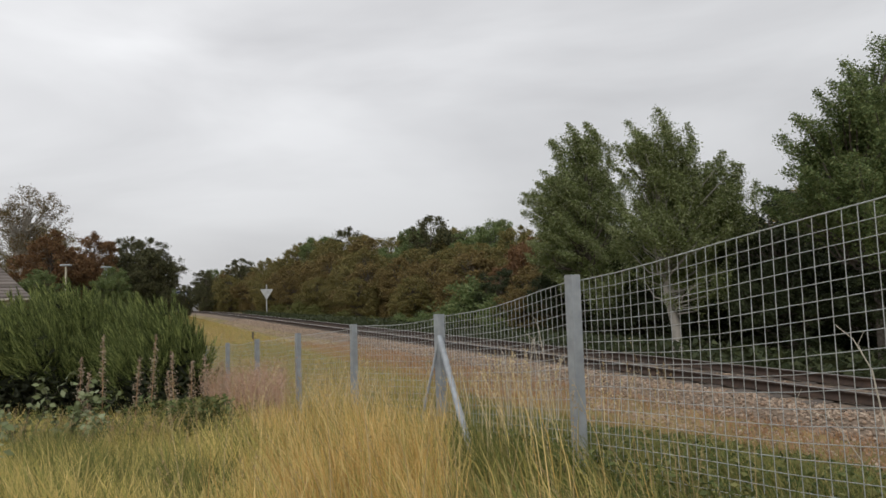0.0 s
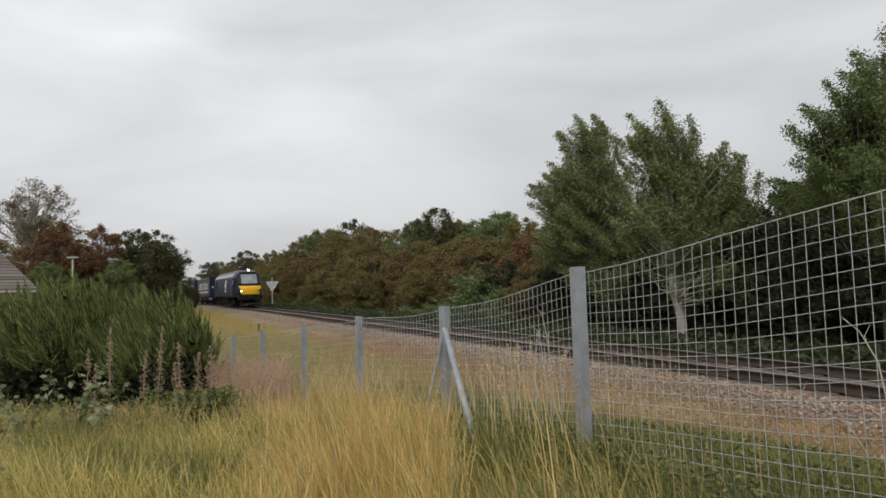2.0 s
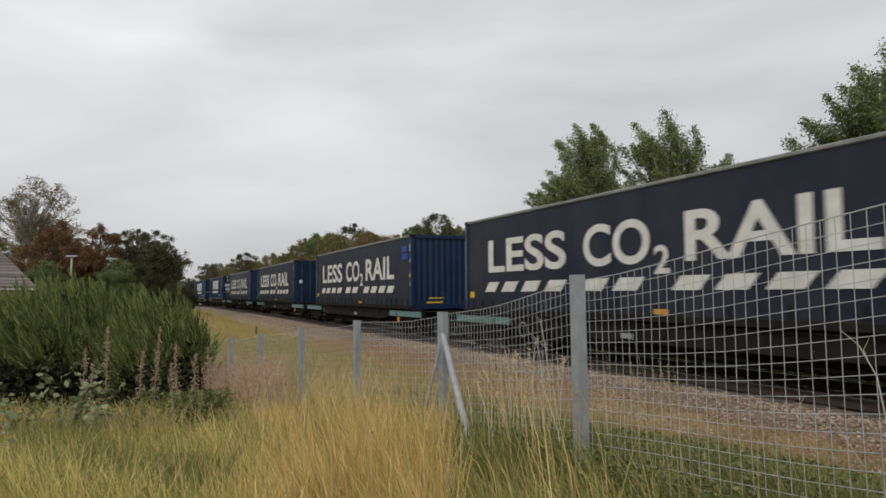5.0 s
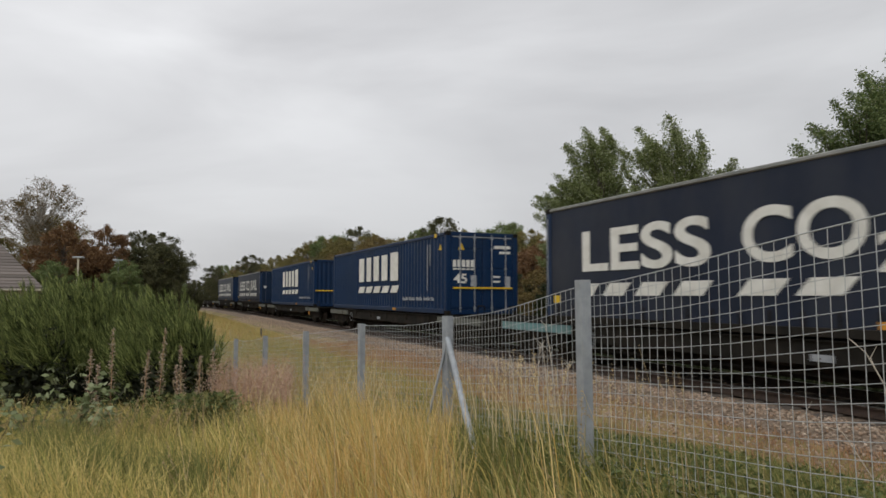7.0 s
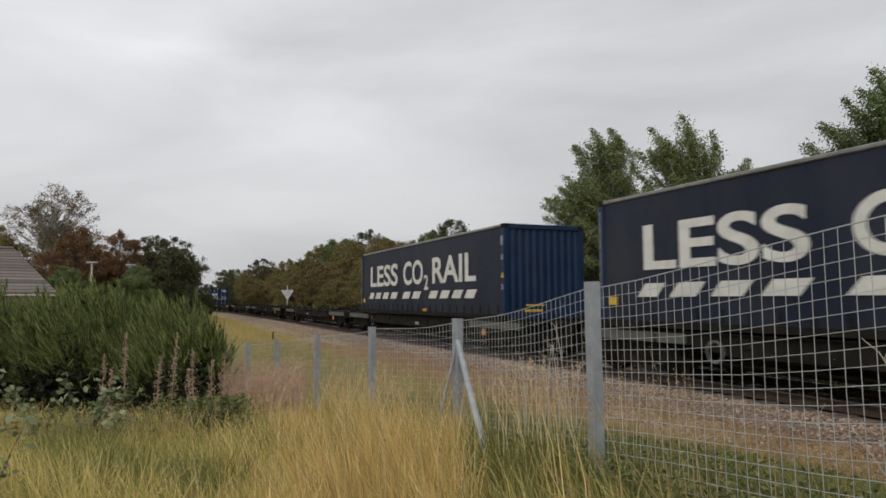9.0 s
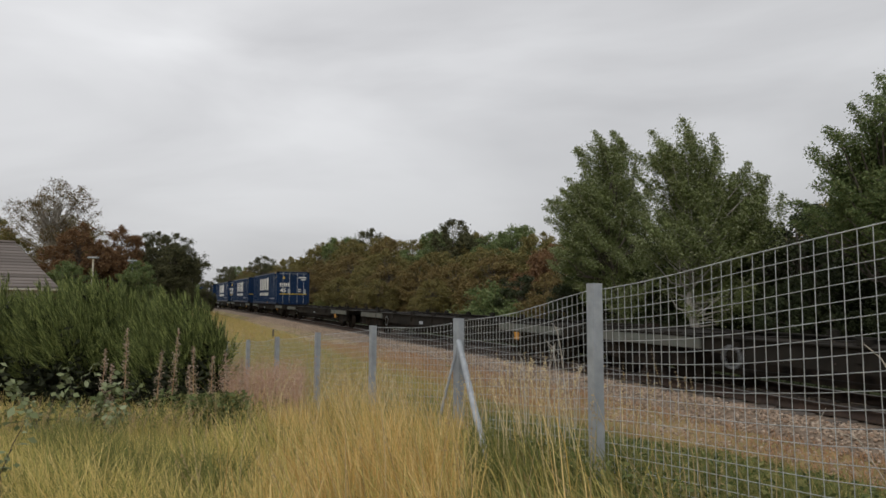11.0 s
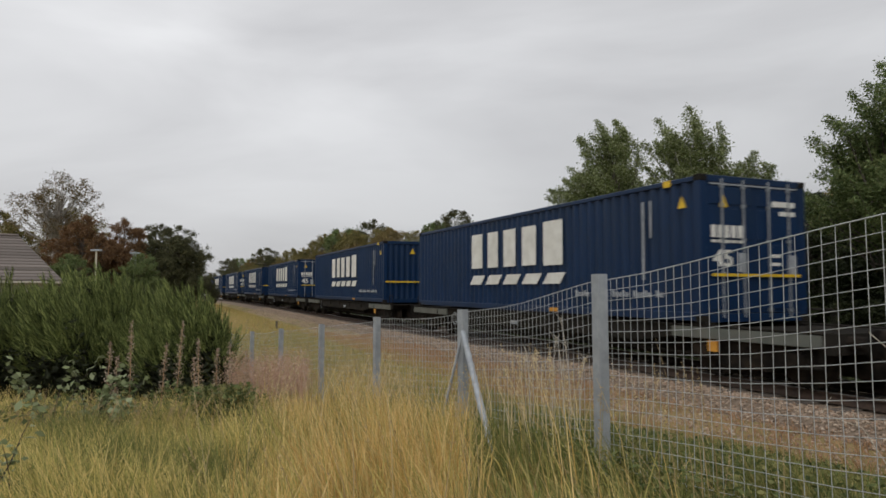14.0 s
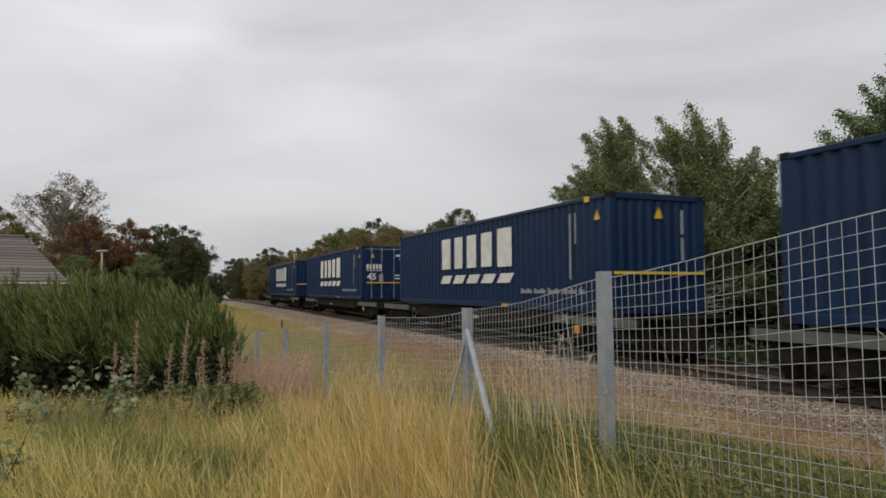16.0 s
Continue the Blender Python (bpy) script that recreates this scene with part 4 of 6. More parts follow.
def locomotive():
    """Twin-cab diesel locomotive; x = 0 at its nose, the body runs towards -x."""
    lo = thing("locomotive", "dark blue diesel locomotive with a bright yellow nose and lit headlights", "locomotive")
    LL, HW = 20.5, 1.345
    # body shell lofted along x from cross-sections
    def section(x, half, z0, z1, tumble, inset):
        return [(x, -half + 0.03, z0), (x, -half, z0 + 0.2), (x, -half, z0 + (z1 - z0) * 0.75), (x, -half + tumble, z1 - inset), (x, -half * 0.55, z1), (x, half * 0.55, z1), (x, half - tumble, z1 - inset), (x, half, z0 + (z1 - z0) * 0.75), (x, half, z0 + 0.2), (x, half - 0.03, z0)]
    st = [(-0.02, 1.12, 1.02, 1.98, 0.12, 0.12), (-0.12, 1.24, 0.98, 2.10, 0.10, 0.10), (-0.55, 1.32, 0.95, 2.26, 0.10, 0.08), (-0.85, 1.335, 0.95, 2.74, 0.14, 0.14), (-1.15, 1.34, 0.95, 3.20, 0.20, 0.20), (-1.42, 1.34, 0.95, 3.60, 0.26, 0.26), (-2.3, HW, 0.95, 3.76, 0.30, 0.30), (-10.25, HW, 0.95, 3.78, 0.30, 0.30)]
    allst = st + [(-LL - x, h, a, b, t, i) for x, h, a, b, t, i in st[-2::-1]]
    bm = bmesh.new()
    rings = [[bm.verts.new(p) for p in section(*s)] for s in allst]
    for r0, r1 in zip(rings, rings[1:]):
        for j in range(len(r0)):
            k = (j + 1) % len(r0)
            bm.faces.new((r0[j], r0[k], r1[k], r1[j]))
    bm.faces.new(rings[0][::-1])
    bm.faces.new(rings[-1])
    bmesh.ops.recalc_face_normals(bm, faces=bm.faces[:])
    part("body", bm, M_LOCOBLUE, lo)
    # silver roof shoulders and dark roof grilles
    for sy in (-1, 1):
        bm = bmesh.new()
        vs = [(-2.7, sy * 1.30, 3.12), (-18.1, sy * 1.30, 3.12), (-18.1, sy * 1.05, 3.47), (-2.7, sy * 1.05, 3.47)]
        a = [bm.verts.new((x, y + sy * 0.03, z + 0.02)) for x, y, z in vs]
        b = [bm.verts.new((x, y - sy * 0.05, z - 0.02)) for x, y, z in vs]
        bm.faces.new(a), bm.faces.new(b[::-1])
        for i in range(4):
            j = (i + 1) % 4
            bm.faces.new((a[i], a[j], b[j], b[i]))
        bmesh.ops.recalc_face_normals(bm, faces=bm.faces[:])
        part("roof_shoulder", bm, M_LOCOSILVER, lo, "pale silver roof shoulder")
    part("roof_hatch", boxes((-5.5, -3.2, -0.62, 0.62, 3.80, 3.88), (-9.8, -6.2, -0.62, 0.62, 3.80, 3.86), (-16.5, -10.6, -0.62, 0.62, 3.80, 3.88), bevel=0.02), M_BLACK, lo)
    part("roof_panel", boxes((-18.0, -2.5, -0.74, 0.74, 3.79, 3.81)), M_LOCOSILVER, lo)
    for face, turn in ((0, 0), (1, 180)):
        mt = pose(-LL if face else 0, 0, 0, 0, 0, turn)
        bm = bmesh.new()
        grid = []
        for j in range(9):
            z = 1.26 + 0.88 * j / 8
            half = 1.27 - 0.10 * abs(j / 8 - 0.45) * 2
            row = []
            for i in range(15):
                y = half * (i / 7 - 1)
                row.append(bm.verts.new((0.16 - 0.30 * abs(y / 1.27) ** 3 - 0.16 * max(0, (z - 1.75) / 0.4) ** 2 - 0.05 * max(0, (1.5 - z) / 0.3), y, z)))
            grid.append(row)
        for j in range(8):
            for i in range(14):
                bm.faces.new((grid[j][i], grid[j][i + 1], grid[j + 1][i + 1], grid[j + 1][i]))
        rim = [e for e in bm.edges if e.is_boundary]
        ext = bmesh.ops.extrude_edge_only(bm, edges=rim)
        for g in ext["geom"]:
            if isinstance(g, bmesh.types.BMVert):
                g.co.x -= 0.35
        bmesh.ops.recalc_face_normals(bm, faces=bm.faces[:])
        o = part("nose_panel", bm, M_LOCOYELLOW, lo, "bright yellow nose panel")
        o.matrix_local = mt
        bm = bmesh.new()
        pts = [(-0.50, -0.86, 2.38), (-0.50, 0.86, 2.38), (-1.16, 0.84, 3.34), (-1.16, -0.84, 3.34)]
        f0 = [bm.verts.new(p) for p in pts]
        f1 = [bm.verts.new((x - 0.1, y, z - 0.08)) for x, y, z in pts]
        bm.faces.new(f0)
        for i in range(4):
            j = (i + 1) % 4
            bm.faces.new((f0[j], f0[i], f1[i], f1[j]))
        bmesh.ops.recalc_face_normals(bm, faces=bm.faces[:])
        o = part("windscreen", bm, M_GLASS, lo, "large pale windscreen")
        o.matrix_local = mt
        bm = bmesh.new()
        for sy in (-1, 1):
            q4 = [(-0.52, sy * 0.87, 2.36), (-0.60, sy * 1.20, 2.40), (-1.24, sy * 1.12, 3.36), (-1.16, sy * 0.86, 3.36)]
            f = [bm.verts.new(p) for p in q4]
            g = [bm.verts.new((x - 0.12, y, z - 0.08)) for x, y, z in q4]
            bm.faces.new(f)
            for i in range(4):
                j = (i + 1) % 4
                bm.faces.new((f[j], f[i], g[i], g[j]))
        bmesh.ops.recalc_face_normals(bm, faces=bm.faces[:])
        o = part("window_surround", bm, M_BLACK, lo)
        o.matrix_local = mt
        for sy in (-1, 1):
            bm = prism(bmesh.new(), [(sy * 0.62, 1.62), (sy * 1.18, 1.52), (sy * 1.2, 1.7), (sy * 1.0, 1.74)], -0.1, 0.085)
            for v in bm.verts:
                v.co = (v.co.y + 0.0, v.co.x, v.co.z)
            o = part("lamp_cluster", bm, M_BLACK, lo)
            o.matrix_local = mt
            bm = cyl(bmesh.new(), (-0.1, sy * 0.98, 1.62), (0.10, sy * 0.98, 1.62), 0.07, n=14)
            o = part("headlight", bm, M_LAMPGLOW if (sy < 0 and not face) else M_GLASS, lo)
            o.matrix_local = mt
            bm = cyl(bmesh.new(), (-0.4, sy * 0.87, 1.05), (0.22, sy * 0.87, 1.05), 0.12, n=12)
            cyl(bm, (0.22, sy * 0.87, 1.05), (0.28, sy * 0.87, 1.05), 0.25, n=18)
            o = part("buffer", bm, M_FRAME_DARK, lo)
            o.matrix_local = mt
        bm = boxes((-1.6, -1.2, -0.2, 0.2, 3.62, 3.90), bevel=0.05)
        o = part("lamp_housing", bm, M_LOCOSILVER, lo)
        o.matrix_local = mt
        bm = cyl(bmesh.new(), (-1.22, 0, 3.77), (-1.16, 0, 3.77), 0.075, n=14)
        o = part("marker_light", bm, M_GLASS if face else M_LAMPGLOW, lo)
        o.matrix_local = mt
        bm = boxes((-0.5, -0.10, -1.15, 1.15, 0.72, 1.22), (-0.3, -0.1, -0.95, 0.95, 0.22, 0.42), (-0.3, -0.15, -0.9, -0.75, 0.3, 0.8), (-0.3, -0.15, 0.75, 0.9, 0.3, 0.8), (-0.05, 0.1, -0.2, 0.2, 0.85, 1.15), bevel=0.04)
        for yy in (-0.55, -0.4, 0.4, 0.55):
            cyl(bm, (0.02, yy, 1.1), (0.06, yy, 0.6), 0.035, n=6)
        o = part("valance", bm, M_BLACK, lo)
        o.matrix_local = mt
    for sy in (-1, 1):
        y = sy * (HW + 0.004)
        part("cab_door", boxes((-3.25, -2.65, y - 0.012, y + 0.012, 1.0, 2.95), bevel=0.01), M_LOCOBLUE, lo)
        part("handrail", cyl(cyl(bmesh.new(), (-2.55, y + sy * 0.05, 1.1), (-2.55, y + sy * 0.05, 2.9), 0.02, n=6), (-3.35, y + sy * 0.05, 1.1), (-3.35, y + sy * 0.05, 2.9), 0.02, n=6), M_ROD, lo)
        part("side_window", boxes((-2.3, -1.65, y - 0.05, y - sy * 0.0 + 0.008, 2.25, 2.75)), M_GLASS, lo)
        part("side_grille", boxes((-17.2, -15.2, y - 0.01, y + 0.01, 1.9, 2.9), bevel=0.01), M_BLACK, lo)
        bm = boxes((-8.6, -7.5, y - 0.01, y + 0.01, 1.55, 1.85), (-8.6, -8.2, y - 0.01, y + 0.01, 1.95, 2.5), (-7.95, -7.5, y - 0.01, y + 0.01, 1.95, 2.45), (-8.1, -7.2, y - 0.01, y + 0.01, 2.5, 2.85))
        part("logo_shape", bm, M_WHITE, lo)
        part("underframe_stripe", boxes((-19.5, -1.0, y - 0.02, y + 0.006, 0.95, 1.05)), M_FRAME, lo)
    part("fuel_tank", boxes((-12.8, -7.7, -1.2, 1.2, 0.28, 0.94), bevel=0.08), M_FRAME, lo)
    part("equipment_box", boxes((-7.5, -6.9, -1.22, -0.6, 0.35, 0.9), (-13.7, -13.0, -1.22, -0.6, 0.35, 0.9), bevel=0.03), M_FRAME, lo)
    # the ends taper in plan; the roof stands 3.65 m over the rail
    for o in lo.children:
        co = np.empty(len(o.data.vertices) * 3)
        o.data.vertices.foreach_get("co", co)
        co = co.reshape(-1, 3)
        co[:, 2] = np.where(co[:, 2] > 0.95, 0.95 + (co[:, 2] - 0.95) * 0.955, co[:, 2])
        if o.name.startswith(("body", "nose_panel", "windscreen", "window_surround", "lamp_cluster", "headlight")):
            end = np.minimum(-co[:, 0], LL + co[:, 0])
            co[:, 1] *= 0.87 + 0.13 * smooth(0.4, 2.6, end)
        o.data.vertices.foreach_set("co", co.ravel())
        o.data.update()
    for x in (-4.2, -16.3):
        bogie(lo, x, 2.8)
    return lo

# ---- boundary fence ----
def channel(bm, w, z0, z1):
    """An upright steel channel of half width w, open towards +y."""
    e, a, b = 0.006, -0.030, 0.030
    ring = [(-w, a), (w, a), (w, b), (w - e, b), (w - e, a + e), (-w + e, a + e), (-w + e, b), (-w, b)]
    lo, hi = ([bm.verts.new((x, y, z)) for x, y in ring] for z in (z0, z1))
    n = len(ring)
    for i in range(n):
        j = (i + 1) % n
        bm.faces.new((lo[i], lo[j], hi[j], hi[i]))
    for q in ((0, 1, 4, 5), (1, 2, 3, 4), (0, 5, 6, 7)):
        bm.faces.new([hi[i] for i in q])


def fence():
    f = thing("wire_mesh_fence", "galvanised steel post and welded wire mesh fence beside the railway", "fence")
    posts = [(2.34, -0.23, 2.12), (1.545, 1.85, 1.86), (0.76, 3.92, 1.62), (-0.04, 6.0, 1.38), (-1.01, 7.53, 1.27), (-1.96, 9.05, 1.13), (-2.94, 10.6, 1.00), (-3.88, 12.09, 0.88), (-4.81, 13.57, 0.77), (-5.75, 15.06, 0.68), (-6.7, 16.55, 0.62), (-7.6, 18.0, 0.60)]
    pitch = 0.0605
    wire = 0.0016
    for k, (x, y, top) in enumerate(posts):
        nx, ny = (posts[k + 1][0] - x, posts[k + 1][1] - y) if k + 1 < len(posts) else (x - posts[k - 1][0], y - posts[k - 1][1])
        a = math.degrees(math.atan2(ny, nx))
        g = gz(x, y) - 0.25
        w = 0.038 if k != 3 else 0.045
        bm = bmesh.new()
        channel(bm, w, g, top)
        p = part("post", bm, M_GALV, f, "galvanised steel channel post")
        p.matrix_local = pose(x, y, 0, 0, 0, a + 180)
        for z in (0.05, 0.35, 0.65, 0.95):
            b = cyl(bmesh.new(), (x, y, top - z), (x + 0.001, y - 0.04, top - z), 0.008, n=6)
            part("bolt", b, M_RAILSIDE, p).matrix_local = p.matrix_local.inverted()
    # struts of the straining post
    x, y, top = posts[3]
    for ex, ey, r in ((0.20, 4.62, 0.026), (-0.30, 6.06, 0.012)):
        bm = bmesh.new()
        cyl(bm, (x, y - 0.03, top - 0.2), (ex, ey, gz(ex, ey) - 0.05), r, n=8)
        part("strut", bm, M_GALV, f, "raking steel strut")
    # welded mesh, one panel per bay
    for (x0, y0, t0), (x1, y1, t1) in zip(posts, posts[1:]):
        L = math.hypot(x1 - x0, y1 - y0)
        segs = []
        hgt = 1.18
        d = np.array([x1 - x0, y1 - y0]) / L
        off = np.array([-d[1], d[0]]) * -0.036
        def P(u, v):
            u = u + 0.006 * math.sin(7.0 * v + 2.3 * u + x0) * min(1.0, u * (L - u) * 4)
            v = v + 0.009 * math.sin(3.1 * u + 5.0 * v + y0)
            return (x0 + d[0] * u + off[0], y0 + d[1] * u + off[1], t0 + (t1 - t0) * u / L - 0.03 - v - 0.02 * math.sin(math.pi * u / L))

        n = int(L / pitch)
        for i in range(n + 1):
            u = i * L / n
            segs.append((P(u, 0), P(u, hgt * 0.5), wire, wire))
            segs.append((P(u, hgt * 0.5), P(u, hgt), wire, wire))
        m = int(hgt / pitch)
        for j in range(m + 1):
            v = j * hgt / m
            r = wire * (1.7 if j in (0, m) else 1.0)
            for i in range(6):
                segs.append((P(i * L / 6, v), P((i + 1) * L / 6, v), r, r))
        V, F = tubes(segs, 4)
        part("mesh_panel", mesh_from("mesh_panel", V, F, M_WIRE), None, f, "square welded wire mesh")


fence()


# ---- trees ----
def tree_meshes(h, lobes, clumps, leaves, leaf, m_leaf, m_bark, r, seed, spread=0.32, bare=0.0, lean=(0, 0), floor=0.25, plume=1.5, shell=0.45, rise=0.45, drift=(0, 0), limb=0.22):
    """Trunk with limbs, and a crown of leaf clumps that fill the lobes (centre, radii) unevenly."""
    rng = np.random.default_rng(seed)
    top = np.array([lean[0] * h, lean[1] * h, h * 0.86])
    path = [np.array([0, 0, -0.3])]
    for i in range(1, 7):
        u = i / 6
        path.append(top * u + np.array([rng.normal() * 0.03 * h * u, rng.normal() * 0.03 * h * u, 0]))
    segs = [(path[i], path[i + 1], r * (1 - i / 6.6), r * (1 - (i + 1) / 6.6)) for i in range(6)]
    C = []
    wts = np.array([a[1][0] * a[1][1] * a[1][2] for a in lobes])
    wts = wts / wts.sum()
    while len(C) < clumps:
        c, rad = lobes[rng.choice(len(lobes), p=wts)]
        d = rng.normal(size=3)
        d /= np.linalg.norm(d)
        rr = rng.random() ** shell
        p = np.array(c) + d * np.array(rad) * rr
        if p[2] > floor:
            C.append(p)
    C = np.array(C)
    pts = []
    for k, c in enumerate(C):
        zz = np.clip(c[2] * 0.72 / max(h * 0.86, 0.1), 0.08, 0.95)
        i = min(int(zz * 6), 5)
        st = path[i] + (path[i + 1] - path[i]) * (zz * 6 - i)
        if k % 2 == 0 or bare:
            mid = (st + c) / 2 + np.array([0, 0, -0.04 * h * rng.random()]) + rng.normal(size=3) * 0.02 * h
            rb = r * limb
            segs.append((st, mid, rb, rb * 0.6))
            segs.append((mid, c, rb * 0.6, rb * 0.2))
        if rng.random() < bare:
            for _ in range(3):
                segs.append((c, c + rng.normal(size=3) * 0.03 * h, rb * 0.2, rb * 0.08))
        n = int(leaves * (0.5 + rng.random()))
        sc = spread * (0.7 + 0.6 * rng.random())
        d = c - st
        d = d / max(np.linalg.norm(d), 0.05) + np.array([lean[0] * 2 + drift[0], lean[1] * 2 + drift[1], rise])
        d = d / np.linalg.norm(d)
        u = rng.random((n, 1))
        ray = (u - 0.6) * sc * plume
        pts.append(c + d * ray + rng.normal(size=(n, 3)) * np.array([sc, sc, sc * 0.7]) * (1.15 - 0.75 * u) * (1.0 if plume < 2.5 else 0.62))
    V, F = tubes(segs, 6)
    trunk = mesh_from("trunk", V, F, m_bark, True)
    P = np.concatenate(pts)
    V, F = leaf_tris(P, leaf, rng)
    crown = mesh_from("crown", V, F, m_leaf)
    return trunk, crown


def tree(name, label, place, spec, group="", category="tree"):
    t = thing(name, label, category, group)
    t.matrix_world = pose(*place)
    tr, cr = tree_meshes(**spec)
    part("trunk", tr, None, t)
    part("crown", cr, None, t)
    return t


def at(s, q):
    x, y, _ = tp(s, q)
    return x, y, ground_z(s, q)


# the pair of wind-blown aspens and the big dark tree across the line
bx, by, bz = at(16.0, 5.75)
tree("aspen_tree", "wind-blown aspen with silvery green leaves and a pale trunk", (bx, by, bz),
     dict(h=7.6, lobes=[((-0.35, 0, 6.2), (1.25, 1.2, 1.75)), ((0.75, 0, 5.3), (1.3, 1.2, 1.3)), ((0.0, 0, 4.3), (2.0, 1.6, 1.6)), ((1.5, -0.6, 4.7), (1.1, 1.0, 1.2)), ((0.4, 0, 2.6), (1.5, 1.2, 1.0))], clumps=360, leaves=430, leaf=0.060, m_leaf=M_LEAF_ASPEN, m_bark=M_BIRCHBARK, r=0.17, seed=21, spread=0.22, bare=0.0, lean=(-0.05, 0), plume=3.4, rise=0.45, drift=(-0.55, 0)), "trees across the line")
ax, ay, az = at(21.4, 7.3)
tree("aspen_tree", "leaning aspen with silvery green leaves beside the line", (ax, ay, az),
     dict(h=9.0, lobes=[((-0.5, 0.6, 7.6), (1.25, 1.2, 1.7)), ((-0.85, 0.6, 5.8), (2.2, 1.8, 1.6)), ((-1.0, 0.5, 4.0), (1.9, 1.6, 1.5)), ((0.0, 0, 2.6), (1.8, 1.4, 1.2))], clumps=360, leaves=430, leaf=0.068, m_leaf=M_LEAF_ASPEN, m_bark=M_BARK, r=0.17, seed=8, spread=0.25, bare=0.0, lean=(-0.08, 0.04), plume=3.4, rise=0.45, drift=(-0.6, 0)), "trees across the line")
cx, cy, cz = at(10.1, 6.6)
tree("alder_tree", "tall dense dark green tree towering over the railway", (cx, cy, cz),
     dict(h=8.6, lobes=[((1.0, -0.5, 6.9), (1.7, 1.6, 1.5)), ((-0.2, 0, 5.9), (1.8, 1.8, 1.2)), ((-0.5, 0.3, 4.7), (1.9, 1.8, 1.2)), ((2.6, -0.8, 6.6), (2.0, 1.8, 1.9)), ((1.2, -1.0, 4.1), (3.0, 2.4, 1.7))], clumps=600, leaves=560, leaf=0.060, m_leaf=M_LEAF_GREEN, m_bark=M_BARK, r=0.22, seed=33, spread=0.26, bare=0.05, lean=(-0.03, 0), plume=4.2, rise=0.3, drift=(-0.35, 0)), "trees across the line")

# prototypes for the wood
RND = random.Random(4)
WOOD = {}
for key, ml, mb, lab in (("olive", M_LEAF_OLIVE, M_BARK, "rounded olive-green woodland tree"), ("brown", M_LEAF_BROWN, M_BARK, "bushy brown-leaved willow in the wood"), ("green", M_LEAF_GREEN, M_BARK, "dark green woodland tree with a rounded crown"), ("dark", M_LEAF_SHADE, M_BARK, "dense tree at the wood's edge, shade put into its leaf colour"), ("dusk", M_LEAF_DUSK, M_BARK, "dark olive tree with an uneven crown"), ("rust", M_LEAF_RUST, M_BARK, "rusty brown autumn tree")):
    for v in range(2):
        sd = 50 + 7 * v + len(WOOD)
        rg = random.Random(sd)
        lobes = [((0, 0, 4.3), (1.7, 1.7, 1.9))] + [((1.75 * math.cos(a * 1.257 + v), 1.75 * math.sin(a * 1.257 + v), rg.uniform(2.0, 4.0)), (rg.uniform(1.0, 1.5), rg.uniform(1.0, 1.5), rg.uniform(1.0, 1.5))) for a in range(5)] + [((0, 0, 1.2), (2.0, 2.0, 1.1))]
        WOOD[key, v] = (tree_meshes(6.6, lobes, 300, 140, 0.112, ml, mb, 0.13, sd, spread=0.2, bare=0.03, shell=0.2, rise=0.3), lab)


def wood_tree(key, v, x, y, height, wide=1.0, turn=0.0, name="woodland_tree", group="trees of the wood", sink=0.25):
    (tr, cr), lab = WOOD[key, v]
    t = thing(name, lab, "tree", group)
    k = height / 6.4
    t.matrix_world = pose(x, y, gz(x, y) - sink, 0, 0, turn) @ Matrix.Diagonal((k * wide, k * wide, k, 1))
    part("trunk", tr, None, t)
    part("crown", cr, None, t)
    return t


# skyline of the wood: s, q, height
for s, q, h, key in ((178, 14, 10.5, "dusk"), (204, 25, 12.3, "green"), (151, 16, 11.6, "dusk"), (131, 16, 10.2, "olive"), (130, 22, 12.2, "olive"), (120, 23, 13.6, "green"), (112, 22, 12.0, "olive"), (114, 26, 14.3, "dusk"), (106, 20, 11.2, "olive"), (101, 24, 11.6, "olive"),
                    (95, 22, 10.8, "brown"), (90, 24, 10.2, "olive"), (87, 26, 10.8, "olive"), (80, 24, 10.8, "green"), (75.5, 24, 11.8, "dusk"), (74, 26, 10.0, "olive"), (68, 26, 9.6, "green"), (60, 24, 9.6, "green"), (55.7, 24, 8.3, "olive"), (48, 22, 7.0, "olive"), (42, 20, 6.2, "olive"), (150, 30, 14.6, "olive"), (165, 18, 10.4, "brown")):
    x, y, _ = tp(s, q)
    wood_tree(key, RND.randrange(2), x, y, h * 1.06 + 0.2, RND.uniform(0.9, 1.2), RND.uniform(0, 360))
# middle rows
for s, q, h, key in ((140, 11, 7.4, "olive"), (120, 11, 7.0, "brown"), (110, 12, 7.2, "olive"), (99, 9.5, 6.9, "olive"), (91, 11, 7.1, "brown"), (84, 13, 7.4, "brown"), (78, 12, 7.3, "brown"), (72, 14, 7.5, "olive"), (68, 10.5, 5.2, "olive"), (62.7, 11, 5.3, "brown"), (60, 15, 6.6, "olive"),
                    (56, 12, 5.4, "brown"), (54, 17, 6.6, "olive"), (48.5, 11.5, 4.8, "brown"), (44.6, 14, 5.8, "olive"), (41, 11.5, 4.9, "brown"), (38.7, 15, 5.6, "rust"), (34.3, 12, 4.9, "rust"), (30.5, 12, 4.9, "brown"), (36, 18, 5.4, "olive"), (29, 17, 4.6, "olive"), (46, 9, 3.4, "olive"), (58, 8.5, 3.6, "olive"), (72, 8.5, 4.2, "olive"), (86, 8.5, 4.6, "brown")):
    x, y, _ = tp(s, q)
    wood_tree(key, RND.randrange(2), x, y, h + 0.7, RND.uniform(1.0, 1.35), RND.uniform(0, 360))
